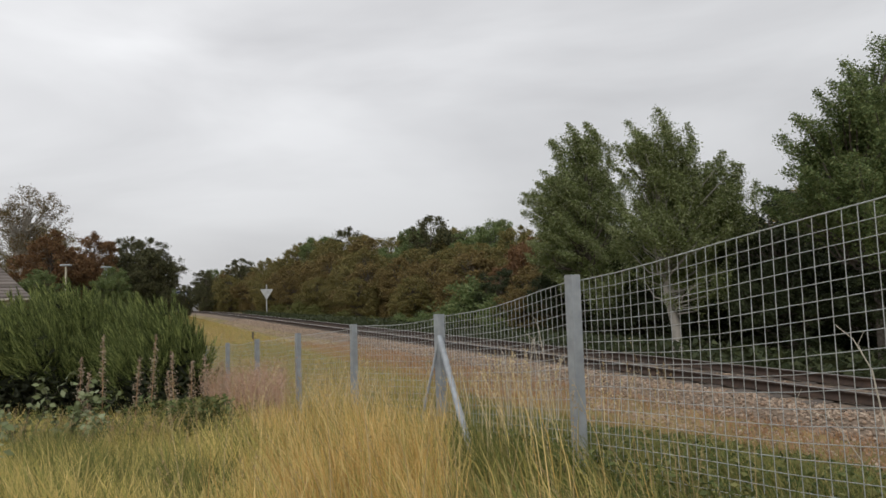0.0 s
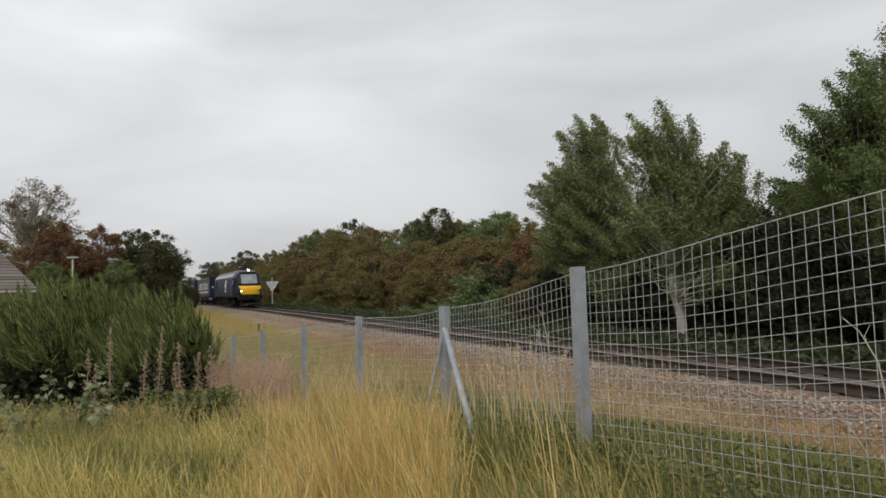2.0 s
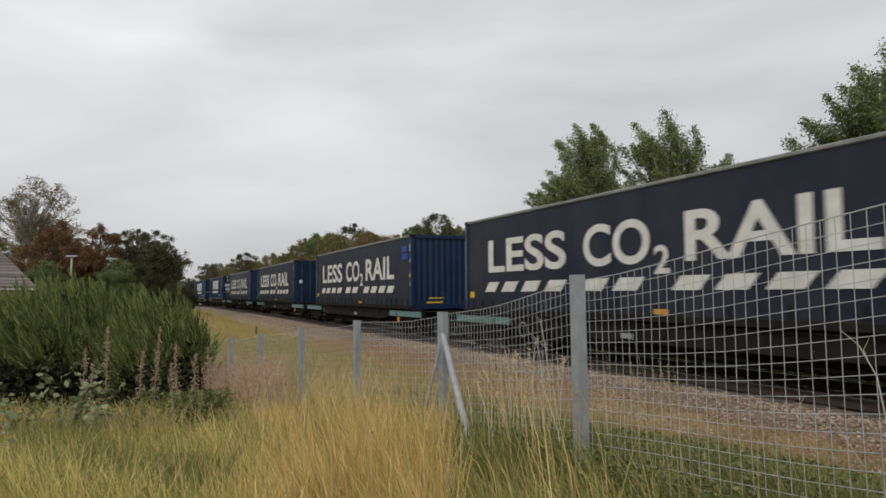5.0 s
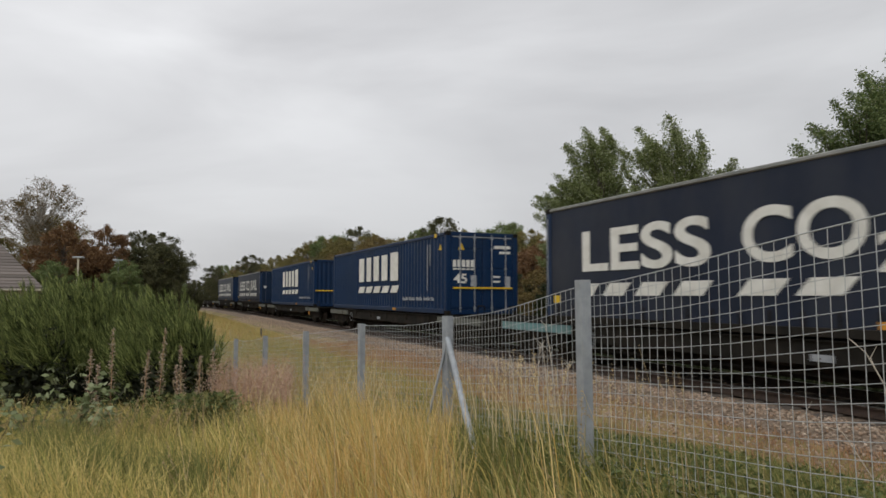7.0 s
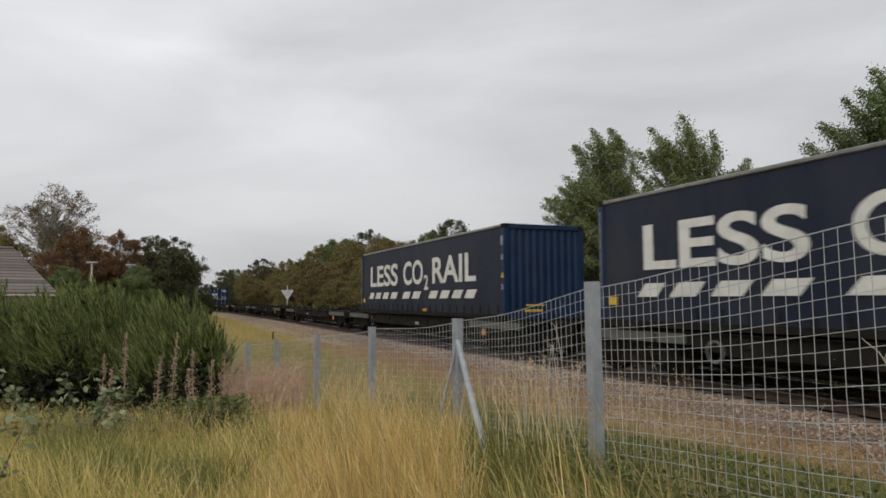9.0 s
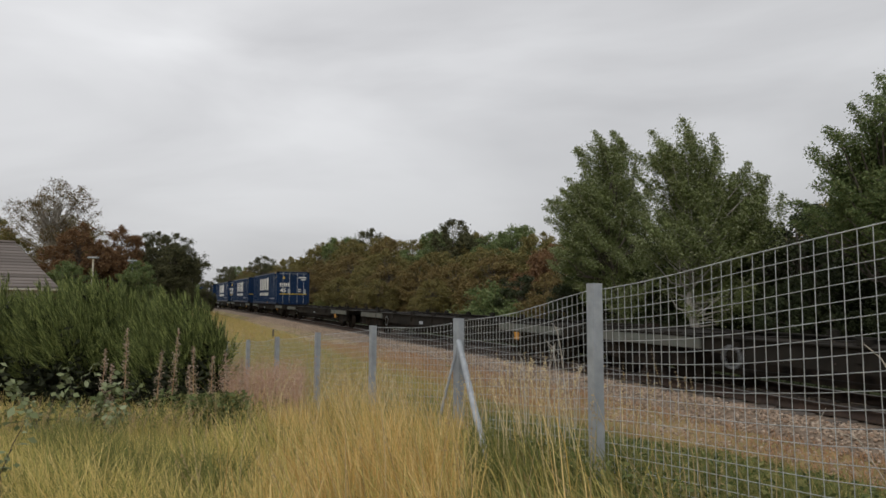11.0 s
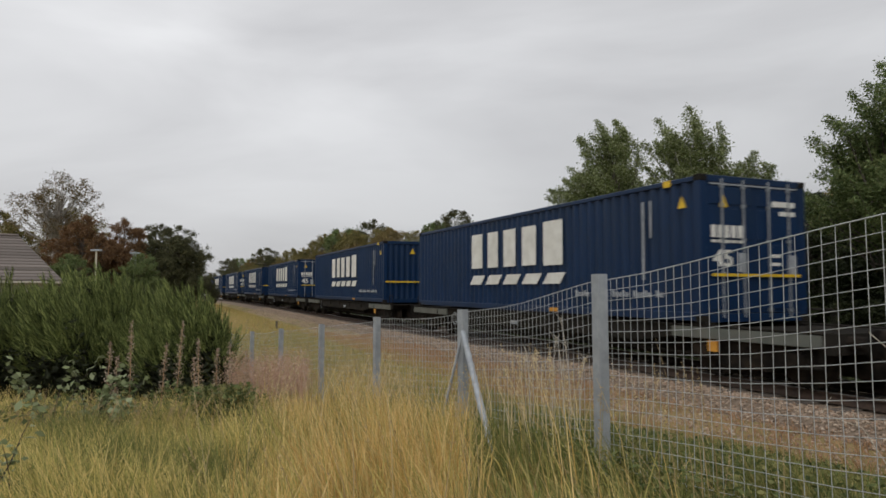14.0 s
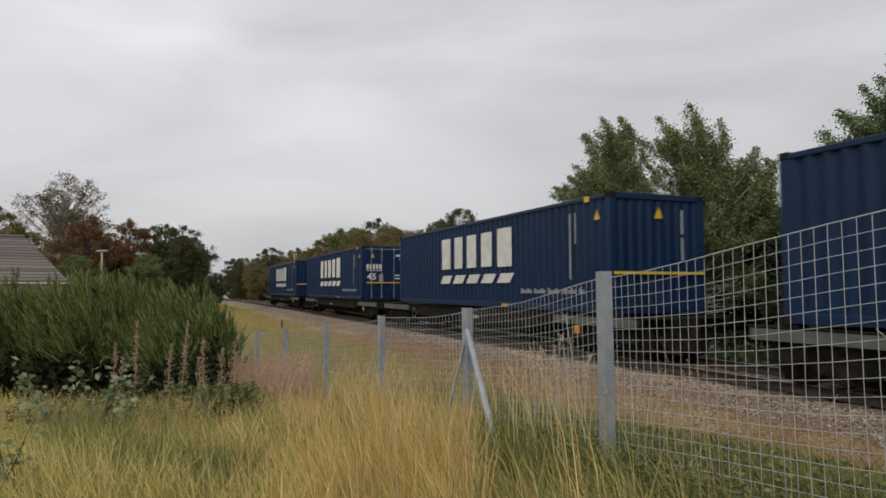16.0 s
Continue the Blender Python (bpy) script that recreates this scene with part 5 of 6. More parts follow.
# deep shade behind the near trees, put into the colour of the dark ones
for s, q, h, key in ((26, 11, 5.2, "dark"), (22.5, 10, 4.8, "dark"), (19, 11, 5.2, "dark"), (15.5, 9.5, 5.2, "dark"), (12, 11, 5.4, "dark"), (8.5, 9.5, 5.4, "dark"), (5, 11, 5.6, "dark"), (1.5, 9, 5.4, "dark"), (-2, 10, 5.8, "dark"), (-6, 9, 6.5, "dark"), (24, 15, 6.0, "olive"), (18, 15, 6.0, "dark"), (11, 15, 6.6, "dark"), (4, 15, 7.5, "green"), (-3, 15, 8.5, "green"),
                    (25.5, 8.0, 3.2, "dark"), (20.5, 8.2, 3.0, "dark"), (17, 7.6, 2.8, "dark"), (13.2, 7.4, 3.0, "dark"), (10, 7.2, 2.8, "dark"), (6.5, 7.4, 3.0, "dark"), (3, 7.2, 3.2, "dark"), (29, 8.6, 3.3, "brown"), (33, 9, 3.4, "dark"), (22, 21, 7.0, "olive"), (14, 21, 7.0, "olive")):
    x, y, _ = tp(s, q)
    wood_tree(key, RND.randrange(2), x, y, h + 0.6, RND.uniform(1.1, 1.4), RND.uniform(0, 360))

# bushes along the foot of the wood
BUSH = {}
for key, ml in (("yellow", M_LEAF_YELLOW), ("green", M_LEAF_GREEN)):
    BUSH[key] = tree_meshes(1.7, [((0, 0, 0.9), (1.0, 1.0, 0.8)), ((0.6, 0.2, 0.7), (0.7, 0.7, 0.6)), ((-0.6, -0.2, 0.6), (0.7, 0.7, 0.6))], 80, 110, 0.09, ml, M_BARK, 0.04, 77, spread=0.17, floor=0.05)
for key, s, q, h, w, lab in (("yellow", 71, 6.2, 1.9, 1.3, "pale yellow-green bush at the wood's foot"), ("yellow", 66, 6.4, 1.5, 1.2, "pale yellow-green bush at the wood's foot"), ("yellow", 55, 6.2, 1.1, 1.2, "pale yellow-green bush at the wood's foot"), ("green", 33.6, 7.4, 3.0, 0.95, "bright green leafy bush beside the line"), ("green", 30.8, 7.6, 2.1, 1.1, "bright green leafy bush beside the line"), ("green", 42, 6.4, 1.1, 1.4, "low green bush beside the line"), ("green", 38.5, 6.6, 1.3, 1.3, "low green bush beside the line"), ("yellow", 48, 6.5, 0.8, 1.4, "low yellow-green bush beside the line"), ("yellow", 84, 6.6, 1.6, 1.4, "pale yellow-green bush at the wood's foot")):
    x, y, z = at(s, q)
    b = thing("bush", lab, "bush", "bushes along the line")
    b.matrix_world = pose(x, y, z - 0.1, 0, 0, s * 37) @ Matrix.Diagonal((h / 1.7 * w, h / 1.7 * w, h / 1.7, 1))
    part("trunk", BUSH[key][0], None, b)
    part("crown", BUSH[key][1], None, b)

# trees and scrub on the near side, beyond the broom
birch = tree("birch_tree", "tall thin-leaved birch with bare pale branches behind the house", (-36.4, 58.0, gz(-36.4, 58.0)),
     dict(h=11.0, lobes=[((0.6, 0, 9.0), (3.2, 2.4, 2.4)), ((-1.8, 0, 8.0), (2.4, 2.2, 2.2)), ((2.8, 0, 7.2), (1.9, 1.6, 1.8)), ((0, 0, 5.4), (2.4, 2.0, 1.6))], clumps=140, leaves=80, leaf=0.13, m_leaf=M_LEAF_RUSTGREEN, m_bark=M_BIRCHBARK, r=0.2, seed=14, spread=0.32, bare=0.9, limb=0.3, shell=0.3))
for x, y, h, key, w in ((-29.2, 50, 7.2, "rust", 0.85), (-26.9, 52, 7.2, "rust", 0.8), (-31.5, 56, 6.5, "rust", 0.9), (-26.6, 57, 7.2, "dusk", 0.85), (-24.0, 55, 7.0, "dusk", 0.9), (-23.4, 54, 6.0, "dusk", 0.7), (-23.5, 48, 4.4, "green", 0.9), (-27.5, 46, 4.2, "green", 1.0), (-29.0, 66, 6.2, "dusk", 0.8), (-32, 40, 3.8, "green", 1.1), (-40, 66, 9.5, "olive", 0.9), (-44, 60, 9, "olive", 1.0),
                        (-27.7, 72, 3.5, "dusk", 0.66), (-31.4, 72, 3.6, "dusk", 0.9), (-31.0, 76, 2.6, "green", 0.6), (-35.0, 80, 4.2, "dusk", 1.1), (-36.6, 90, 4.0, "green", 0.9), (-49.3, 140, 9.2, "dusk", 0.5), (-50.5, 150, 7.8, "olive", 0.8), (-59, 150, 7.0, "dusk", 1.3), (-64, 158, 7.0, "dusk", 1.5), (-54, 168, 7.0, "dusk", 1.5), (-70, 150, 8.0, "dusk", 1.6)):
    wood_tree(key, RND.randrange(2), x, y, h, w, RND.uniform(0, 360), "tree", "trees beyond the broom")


# ---- fine vegetation ----
class Lookup:
    """Ground heights on a small grid, for scattering."""
    def __init__(self, x0, x1, y0, y1, n):
        self.b = (x0, x1, y0, y1, n)
        self.g = np.array([[gz(x0 + (x1 - x0) * i / n, y0 + (y1 - y0) * j / n) for j in range(n + 1)] for i in range(n + 1)])

    def __call__(self, x, y):
        x0, x1, y0, y1, n = self.b
        u, v = np.clip((x - x0) / (x1 - x0) * n, 0, n - 1e-4), np.clip((y - y0) / (y1 - y0) * n, 0, n - 1e-4)
        i, j = u.astype(int), v.astype(int)
        a, b = u - i, v - j
        g = self.g
        return g[i, j] * (1 - a) * (1 - b) + g[i + 1, j] * a * (1 - b) + g[i, j + 1] * (1 - a) * b + g[i + 1, j + 1] * a * b


NEAR = Lookup(-16, 10, -6, 26, 96)


def blades(x, y, z, L, width, lean, rng, wind=(-0.25, 0.0)):
    """Curved grass blades as two quads each."""
    n = len(x)
    az = rng.random(n) * 2 * np.pi
    ln = lean * rng.random(n) + 0.03
    dx, dy = np.cos(az) * ln + wind[0] * lean, np.sin(az) * ln + wind[1] * lean
    fa = rng.random(n) * np.pi
    fx, fy = np.cos(fa), np.sin(fa)
    rows = []
    for t, wf in ((0, 1.0), (0.55, 0.85), (1.0, 0.15)):
        px, py = x + dx * L * t * t, y + dy * L * t * t
        pz = z + L * t * (1 - 0.35 * (dx * dx + dy * dy) * t)
        w = width * wf / 2
        rows.append(np.stack([px - fx * w, py - fy * w, pz], 1))
        rows.append(np.stack([px + fx * w, py + fy * w, pz], 1))
    V = np.stack(rows, 1).reshape(-1, 3)
    b = np.arange(n)[:, None] * 6
    F = np.concatenate([b + np.array([[0, 1, 3, 2]]), b + np.array([[2, 3, 5, 4]])], 1).reshape(-1, 4)
    return V, F


def fence_x(y):
    return np.interp(y, [-0.23, 1.85, 3.92, 6.0, 7.53, 13.57, 18.0], [2.34, 1.545, 0.76, -0.04, -1.01, -4.81, -7.6])


def clumpy(x, y, scale, seed):
    return np.array([noise.noise(Vector((a * scale, b * scale, seed))) for a, b in zip(x, y)])


def scatter(name, label, n, region, height, width, lean, material, seed, keep=None, look_up=NEAR, wind=(-0.3, 0.0)):
    rng = np.random.default_rng(seed)
    x, y = region(rng, n)
    if keep is not None:
        m = keep(x, y, rng)
        x, y = x[m], y[m]
    z = look_up(x, y) - 0.02
    L = height(x, y, rng)
    V, F = blades(x, y, z, L, width * (0.6 + 0.8 * rng.random(len(x))), lean, rng, wind)
    me = mesh_from(name, V, F, material)
    return tagged(new(name, me), label, "grass", kind="stuff")


def fan(y0, y1, u0, u1, power=1.6):
    """Points in a fan before the viewer, denser close by."""
    def f(rng, n):
        y = y0 + (y1 - y0) * rng.random(n) ** power
        return y * (u0 + (u1 - u0) * rng.random(n)), y
    return f


def tufted(base, per, radius):
    """Gathers the points of another region in tufts."""
    def f(rng, n):
        m = max(1, n // per)
        x, y = base(rng, m)
        k = rng.integers(0, m, n)
        a, r = rng.random(n) * 6.283, radius * np.sqrt(rng.random(n))
        return x[k] + np.cos(a) * r, y[k] + np.sin(a) * r
    return f


def dryness(x, y):
    u = x / np.maximum(y, 0.5)
    v = u + 0.10 * clumpy(x, y, 0.9, 2.0)
    return smooth(-0.38, -0.24, v) * (1 - 0.98 * smooth(-0.03, 0.025, v))


def is_near(x, y):
    return x < fence_x(y) + 0.1


scatter("dry_grass", "tall straw-yellow dry grass in front of the fence", 54000, tufted(fan(1.5, 8.0, -0.60, 0.45, 1.3), 46, 0.09),
        lambda x, y, r: (0.20 + 0.46 * r.random(len(x)) ** 1.2) * (0.90 + 0.7 * clumpy(x, y, 1.3, 9.0)), 0.0046, 0.42, M_DRY, 1,
        lambda x, y, r: is_near(x, y) & (r.random(len(x)) < dryness(x, y) * (0.75 + 0.6 * clumpy(x, y, 1.7, 5.0))))
scatter("meadow_grass", "soft green and straw meadow grass", 96000, tufted(fan(1.5, 9.2, -0.95, 0.3, 1.3), 30, 0.15),
        lambda x, y, r: (0.17 + 0.34 * r.random(len(x))) * (0.9 + 0.6 * clumpy(x, y, 1.2, 19.0)), 0.0052, 0.95, M_MIDGRASS, 2,
        lambda x, y, r: is_near(x, y) & (r.random(len(x)) < (1.0 - 0.8 * dryness(x, y)) * (1 - 0.96 * smooth(-0.03, 0.02, x / y)) * (0.8 + 0.8 * clumpy(x, y, 2.0, 8.0))))
scatter("green_grass", "green grass tufts in the meadow", 50000, fan(1.5, 8.0, -0.95, 0.5),
        lambda x, y, r: (0.20 + 0.26 * r.random(len(x))), 0.0052, 0.6, M_GREENGRASS, 3,
        lambda x, y, r: is_near(x, y) & (clumpy(x, y, 0.8, 31.0) + 0.5 * clumpy(x, y, 2.5, 33.0) > 0.02))
scatter("fence_foot_weeds", "dark green nettles and grass behind the fence", 46000, fan(1.7, 9.5, -0.2, 0.95, 1.2),
        lambda x, y, r: (0.12 + 0.26 * r.random(len(x))), 0.007, 0.9, M_GREENGRASS, 4,
        lambda x, y, r: (x > fence_x(y) - 0.25) & (x < fence_x(y) + 3.7 + 1.2 * clumpy(x, y, 0.7, 71.0)))


def behind(rng, n):
    return -7 + 9.3 * rng.random(n), -5.5 + 7.2 * rng.random(n)


scatter("trodden_grass", "short trodden straw and green grass of the meadow", 22000, behind, lambda x, y, r: 0.05 + 0.16 * r.random(len(x)), 0.009, 0.9, M_MIDGRASS, 23,
        lambda x, y, r: is_near(x, y))


def foot(x, y):
    return NEAR(x, y) + 0.06


def track_strip(s0, s1, q0, q1):
    def f(rng, n):
        s = s0 + (s1 - s0) * rng.random(n) ** 1.3
        q = q0 + (q1 - q0) * rng.random(n)
        h = np.interp(s, TAB_S, TAB_H)
        return np.interp(s, TAB_S, TAB_X) + np.cos(h) * q, np.interp(s, TAB_S, TAB_Y) + np.sin(h) * q
    return f


FAR = Lookup(-50, 12, 4, 110, 110)
scatter("verge_grass", "short mixed grass between fence and ballast", 46000, track_strip(1, 30, -8.6, -2.9), lambda x, y, r: 0.07 + 0.14 * r.random(len(x)), 0.007, 0.8, M_BANK, 6,
        lambda x, y, r: clumpy(x, y, 0.35, 3.0) + 0.35 * r.normal(size=len(x)) > -0.15)
scatter("verge_straw", "tan short grass over the ballast's foot", 40000, fan(2, 13, -0.15, 0.95, 1.1), lambda x, y, r: 0.06 + 0.13 * r.random(len(x)), 0.009, 0.9, M_PINKSTALK, 27,
        lambda x, y, r: (x > fence_x(y) + 2.2) & (x < fence_x(y) + 5.0 + 0.8 * clumpy(x, y, 0.8, 77.0)) & (clumpy(x, y, 0.9, 81.0) + 0.3 * r.normal(size=len(x)) > -0.1), foot)
scatter("verge_green", "olive short grass over the ballast's foot", 46000, fan(2, 13, -0.15, 0.95, 1.1), lambda x, y, r: 0.06 + 0.16 * r.random(len(x)), 0.009, 0.9, M_GREENGRASS, 28,
        lambda x, y, r: (x > fence_x(y) + 1.6) & (x < fence_x(y) + 4.4 + 1.2 * clumpy(x, y, 0.8, 97.0)), foot)
scatter("verge_weeds", "green weed patches on the railway verge", 85000, track_strip(2, 46, -9.8, -4.0), lambda x, y, r: 0.09 + 0.18 * r.random(len(x)), 0.010, 0.8, M_VERGE, 26,
        lambda x, y, r: clumpy(x, y, 0.28, 53.0) + 0.2 * r.normal(size=len(x)) > -0.14)
scatter("dead_verge_grass", "orange-brown dead grass along the ballast edge", 46000, track_strip(-3, 30, -4.0, -2.25), lambda x, y, r: 0.04 + 0.10 * r.random(len(x)), 0.008, 0.9, M_PINKSTALK, 7,
        lambda x, y, r: clumpy(x, y, 0.5, 13.0) + 0.4 * r.normal(size=len(x)) > -0.1, foot)
scatter("bank_grass", "long straw-coloured grass on the railway bank", 52000, track_strip(12, 95, -13, -3.4), lambda x, y, r: 0.10 + 0.22 * r.random(len(x)), 0.014, 0.6, M_BANK, 8, None, FAR)
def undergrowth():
    """Low dark growth added under the far trees to stand in for shade."""
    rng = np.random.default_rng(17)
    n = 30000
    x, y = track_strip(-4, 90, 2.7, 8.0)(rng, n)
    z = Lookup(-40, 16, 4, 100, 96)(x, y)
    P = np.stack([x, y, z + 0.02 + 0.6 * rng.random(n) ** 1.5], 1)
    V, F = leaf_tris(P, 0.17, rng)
    tagged(new("undergrowth", mesh_from("undergrowth", V, F, M_LEAF_SHADE)), "low dark growth added to stand in for shade beneath the trees", "undergrowth", kind="stuff")


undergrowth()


# single tall seed stalks
def seed_stalks():
    rng = np.random.default_rng(12)
    n = 130
    y = 2.0 + 5.2 * rng.random(n) ** 1.2
    x = y * (-0.40 + 0.85 * rng.random(n))
    m = x < fence_x(y) + 0.9
    x, y = x[m], y[m]
    z = NEAR(x, y)
    L = 0.50 + 0.36 * rng.random(len(x))
    V, F = blades(x, y, z, L, np.full(len(x), 0.004), 0.30, rng, (-0.35, 0))
    tips = V.reshape(-1, 6, 3)[:, 4]
    mid = V.reshape(-1, 6, 3)[:, 2]
    P = []
    for a, b in zip(mid, tips):
        u = rng.random(30)[:, None]
        P.append(a + (b - a) * (0.6 + 0.42 * u) + rng.normal(size=(30, 3)) * 0.0028 * (1.3 - u))
    V2, F2 = leaf_tris(np.concatenate(P), 0.010, rng, aspect=2.8)
    F = np.concatenate([F[:, :3], F[:, [0, 2, 3]]])
    me = mesh_from("seed_head_grass", np.concatenate([V, V2]), np.concatenate([F, F2 + len(V)]), M_SEED)
    tagged(new("seed_head_grass", me), "tall pale grass stalks with ripe seed heads", "grass", kind="stuff")


seed_stalks()


# leafy weeds behind the fence foot
def leafy_weeds():
    rng = np.random.default_rng(15)
    n = 30000
    y = 1.6 + 6.5 * rng.random(n)
    x = fence_x(y) - 0.18 + 3.7 * rng.random(n) ** 1.3
    P = np.stack([x, y, NEAR(x, y) + 0.03 + 0.24 * rng.random(n)], 1)
    V, F = leaf_quads(P, 0.038, rng, aspect=2.2)
    tagged(new("leafy_weeds", mesh_from("leafy_weeds", V, F, M_WEED)), "low dark green leafy weeds behind the fence", "weeds", kind="stuff")


leafy_weeds()


# ---- broom ----
def broom_bush(label, cx, cy, lobes, n, seed):
    rng = np.random.default_rng(seed)
    g = gz(cx, cy)
    b = thing("broom_bush", label, "bush", "broom bushes")
    b.matrix_world = pose(cx, cy, g)
    Vs = []
    wts = np.array([l[1][0] * l[1][1] for l in lobes])
    per = 60
    for (c, r), w in zip(lobes, wts / wts.sum()):
        m = max(4, int(n * w / per))
        d = rng.normal(size=(m, 3))
        d[:, 2] = np.abs(d[:, 2]) * 0.9 + np.where(rng.random(m) < 0.22, -0.7 * rng.random(m), 0.05)
        d /= np.linalg.norm(d, axis=1)[:, None]
        root = np.array(c) + d * np.array(r) * (0.50 + 0.34 * rng.random((m, 1)))
        root[:, 2] = np.maximum(root[:, 2], 0.05)
        axis = d * 0.42 + np.array([-0.16, 0, 1.0]) + rng.normal(size=(m, 3)) * 0.17
        axis /= np.linalg.norm(axis, axis=1)[:, None]
        size = 0.26 + 0.30 * rng.random((m, 1))
        k = np.repeat(np.arange(m), per)
        u = rng.random((m * per, 1)) ** 0.8
        p = root[k] + axis[k] * size[k] * u * 0.85 + rng.normal(size=(m * per, 3)) * 0.035 * (1.1 - u)
        out = axis[k] + rng.normal(size=(m * per, 3)) * 0.30 * (1.1 - 0.7 * u)
        out /= np.linalg.norm(out, axis=1)[:, None]
        L = (0.06 + 0.13 * rng.random((m * per, 1))) * (1.15 - 0.5 * u)
        e = np.cross(out, rng.normal(size=(m * per, 3)))
        e /= np.linalg.norm(e, axis=1)[:, None]
        wd = 0.0026 + 0.0030 * rng.random((m * per, 1))
        q = p + out * L + np.array([-0.02, 0, 0.0])
        Vs.append(np.stack([p - e * wd, p + e * wd, q + e * wd * 0.3, q - e * wd * 0.3], 1).reshape(-1, 3))
    V = np.concatenate(Vs)
    part("foliage", mesh_from("foliage", V, np.arange(len(V)).reshape(-1, 4), M_BROOM), None, b, "fine upright green stems")
    # dark fill in the mounds, to stand in for the bush's inner shade
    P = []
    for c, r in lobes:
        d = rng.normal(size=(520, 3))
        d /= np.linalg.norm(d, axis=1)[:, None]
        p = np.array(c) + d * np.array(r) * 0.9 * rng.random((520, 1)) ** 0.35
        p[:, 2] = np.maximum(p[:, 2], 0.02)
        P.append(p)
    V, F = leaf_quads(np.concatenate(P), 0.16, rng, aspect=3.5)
    part("thatch", mesh_from("thatch", V, F, M_BROOM_SHADE), None, b, "dark inner fill that stands in for shade")
    return b


def broom_lobes(w, d, h, n, seed):
    """Uneven mounds that together make one bush w wide, d deep and h high."""
    rg = random.Random(seed)
    out = [((0, 0, h * 0.36), (w * 0.40, d * 0.4, h * 0.52))]
    for k in range(n):
        a = rg.uniform(0, 6.283)
        r = rg.uniform(0.25, 0.9)
        hh = h * rg.uniform(0.62, 0.98) * (1.0 - 0.28 * r)
        rr = rg.uniform(0.2, 0.46)
        out.append(((math.cos(a) * r * w * 0.42, math.sin(a) * r * d * 0.42, hh * 0.52), (rr, rr, hh * 0.40)))
    return out


broom_bush("large dark green broom bush with fine upright stems", -5.5, 9.7, broom_lobes(3.3, 2.4, 2.28, 26, 1), 130000, 41)
broom_bush("smaller green broom bush at the meadow's edge", -3.98, 9.3, broom_lobes(1.6, 1.4, 1.95, 14, 2), 56000, 42)
broom_bush("tall green broom bush among the others", -6.9, 9.5, broom_lobes(2.2, 2.0, 2.2, 16, 5), 66000, 44)
broom_bush("broad green broom bush beside the larger one", -7.9, 10.2, broom_lobes(3.0, 2.4, 2.15, 20, 3), 52000, 43)


# ---- willowherb gone to seed ----
def willowherb(x, y, h, seed, pink):
    rng = np.random.default_rng(seed)
    g = gz(x, y)
    w = thing("willowherb", "dead willowherb stalk with pinkish white seed fluff", "weed", "seeding willowherb")
    w.matrix_world = pose(x, y, g)
    lx, ly = rng.normal() * 0.05, rng.normal() * 0.05
    V, F = tubes([((0, 0, 0), (lx * 0.5, ly * 0.5, h * 0.5), 0.006, 0.005), ((lx * 0.5, ly * 0.5, h * 0.5), (lx, ly, h), 0.005, 0.002)], 5)
    part("stem", mesh_from("stem", V, F, M_PINKSTALK), None, w)
    n = 240
    u = 0.42 + 0.58 * rng.random(n)
    rad = 0.062 * (1.25 - u) * (0.9 + 0.9 * rng.random(n))
    a = rng.random(n) * 6.283
    P = np.stack([lx * u + np.cos(a) * rad * rng.random(n), ly * u + np.sin(a) * rad * rng.random(n), u * h + rng.normal(size=n) * 0.01], 1)
    V, F = leaf_quads(P, 0.027, rng, aspect=2.4)
    part("seed_fluff", mesh_from("seed_fluff", V, F, M_FLUFF), None, w, "pale seed fluff")["kind"] = "stuff"
    n = 110
    u = 0.05 + 0.45 * rng.random(n)
    a = rng.random(n) * 6.283
    P = np.stack([np.cos(a) * 0.07, np.sin(a) * 0.07, u * h], 1)
    V, F = leaf_quads(P, 0.085, rng, aspect=4.0)
    part("leaf_ruff", mesh_from("leaf_ruff", V, F, M_LEAF_GREEN), None, w)["kind"] = "stuff"


for k, (x, y, top) in enumerate(((-3.54, 7.0, 1.22), (-3.07, 7.0, 1.22), (-3.23, 7.0, 1.0), (-2.79, 7.0, 1.04), (-3.86, 7.1, 1.0), (-2.67, 7.1, 0.92), (-3.66, 6.9, 0.86), (-2.55, 7.2, 0.98), (-2.86, 7.1, 0.84), (-2.42, 7.4, 0.9))):
    willowherb(x, y, top - gz(x, y) + 0.02, 200 + k, k in (3, 5, 7, 8, 9))


def pink_patch():
    """Dead stalks massed by the fence."""
    rng = np.random.default_rng(61)
    n = 760
    y = 7.9 + 2.6 * rng.random(n)
    x = y * (-0.355 + 0.12 * rng.random(n))
    m = x < fence_x(y) + 0.3
    x, y = x[m], y[m]
    z = NEAR(x, y)
    L = 0.42 + 0.46 * rng.random(len(x))
    V, F = blades(x, y, z, L, np.full(len(x), 0.006), 0.25, rng, (-0.2, 0))
    P = np.repeat(V.reshape(-1, 6, 3)[:, 2] * 0.4 + V.reshape(-1, 6, 3)[:, 4] * 0.6, 16, 0) + rng.normal(size=(len(x) * 16, 3)) * np.array([0.03, 0.03, 0.09])
    V2, F2 = leaf_quads(P, 0.024, rng, aspect=2.6)
    me = mesh_from("dead_stalks", np.concatenate([V, V2]), np.concatenate([F, F2 + len(V)]), M_PINK)
    tagged(new("dead_stalks", me), "massed pinkish dead weed stalks along the fence", "weeds", kind="stuff")


pink_patch()


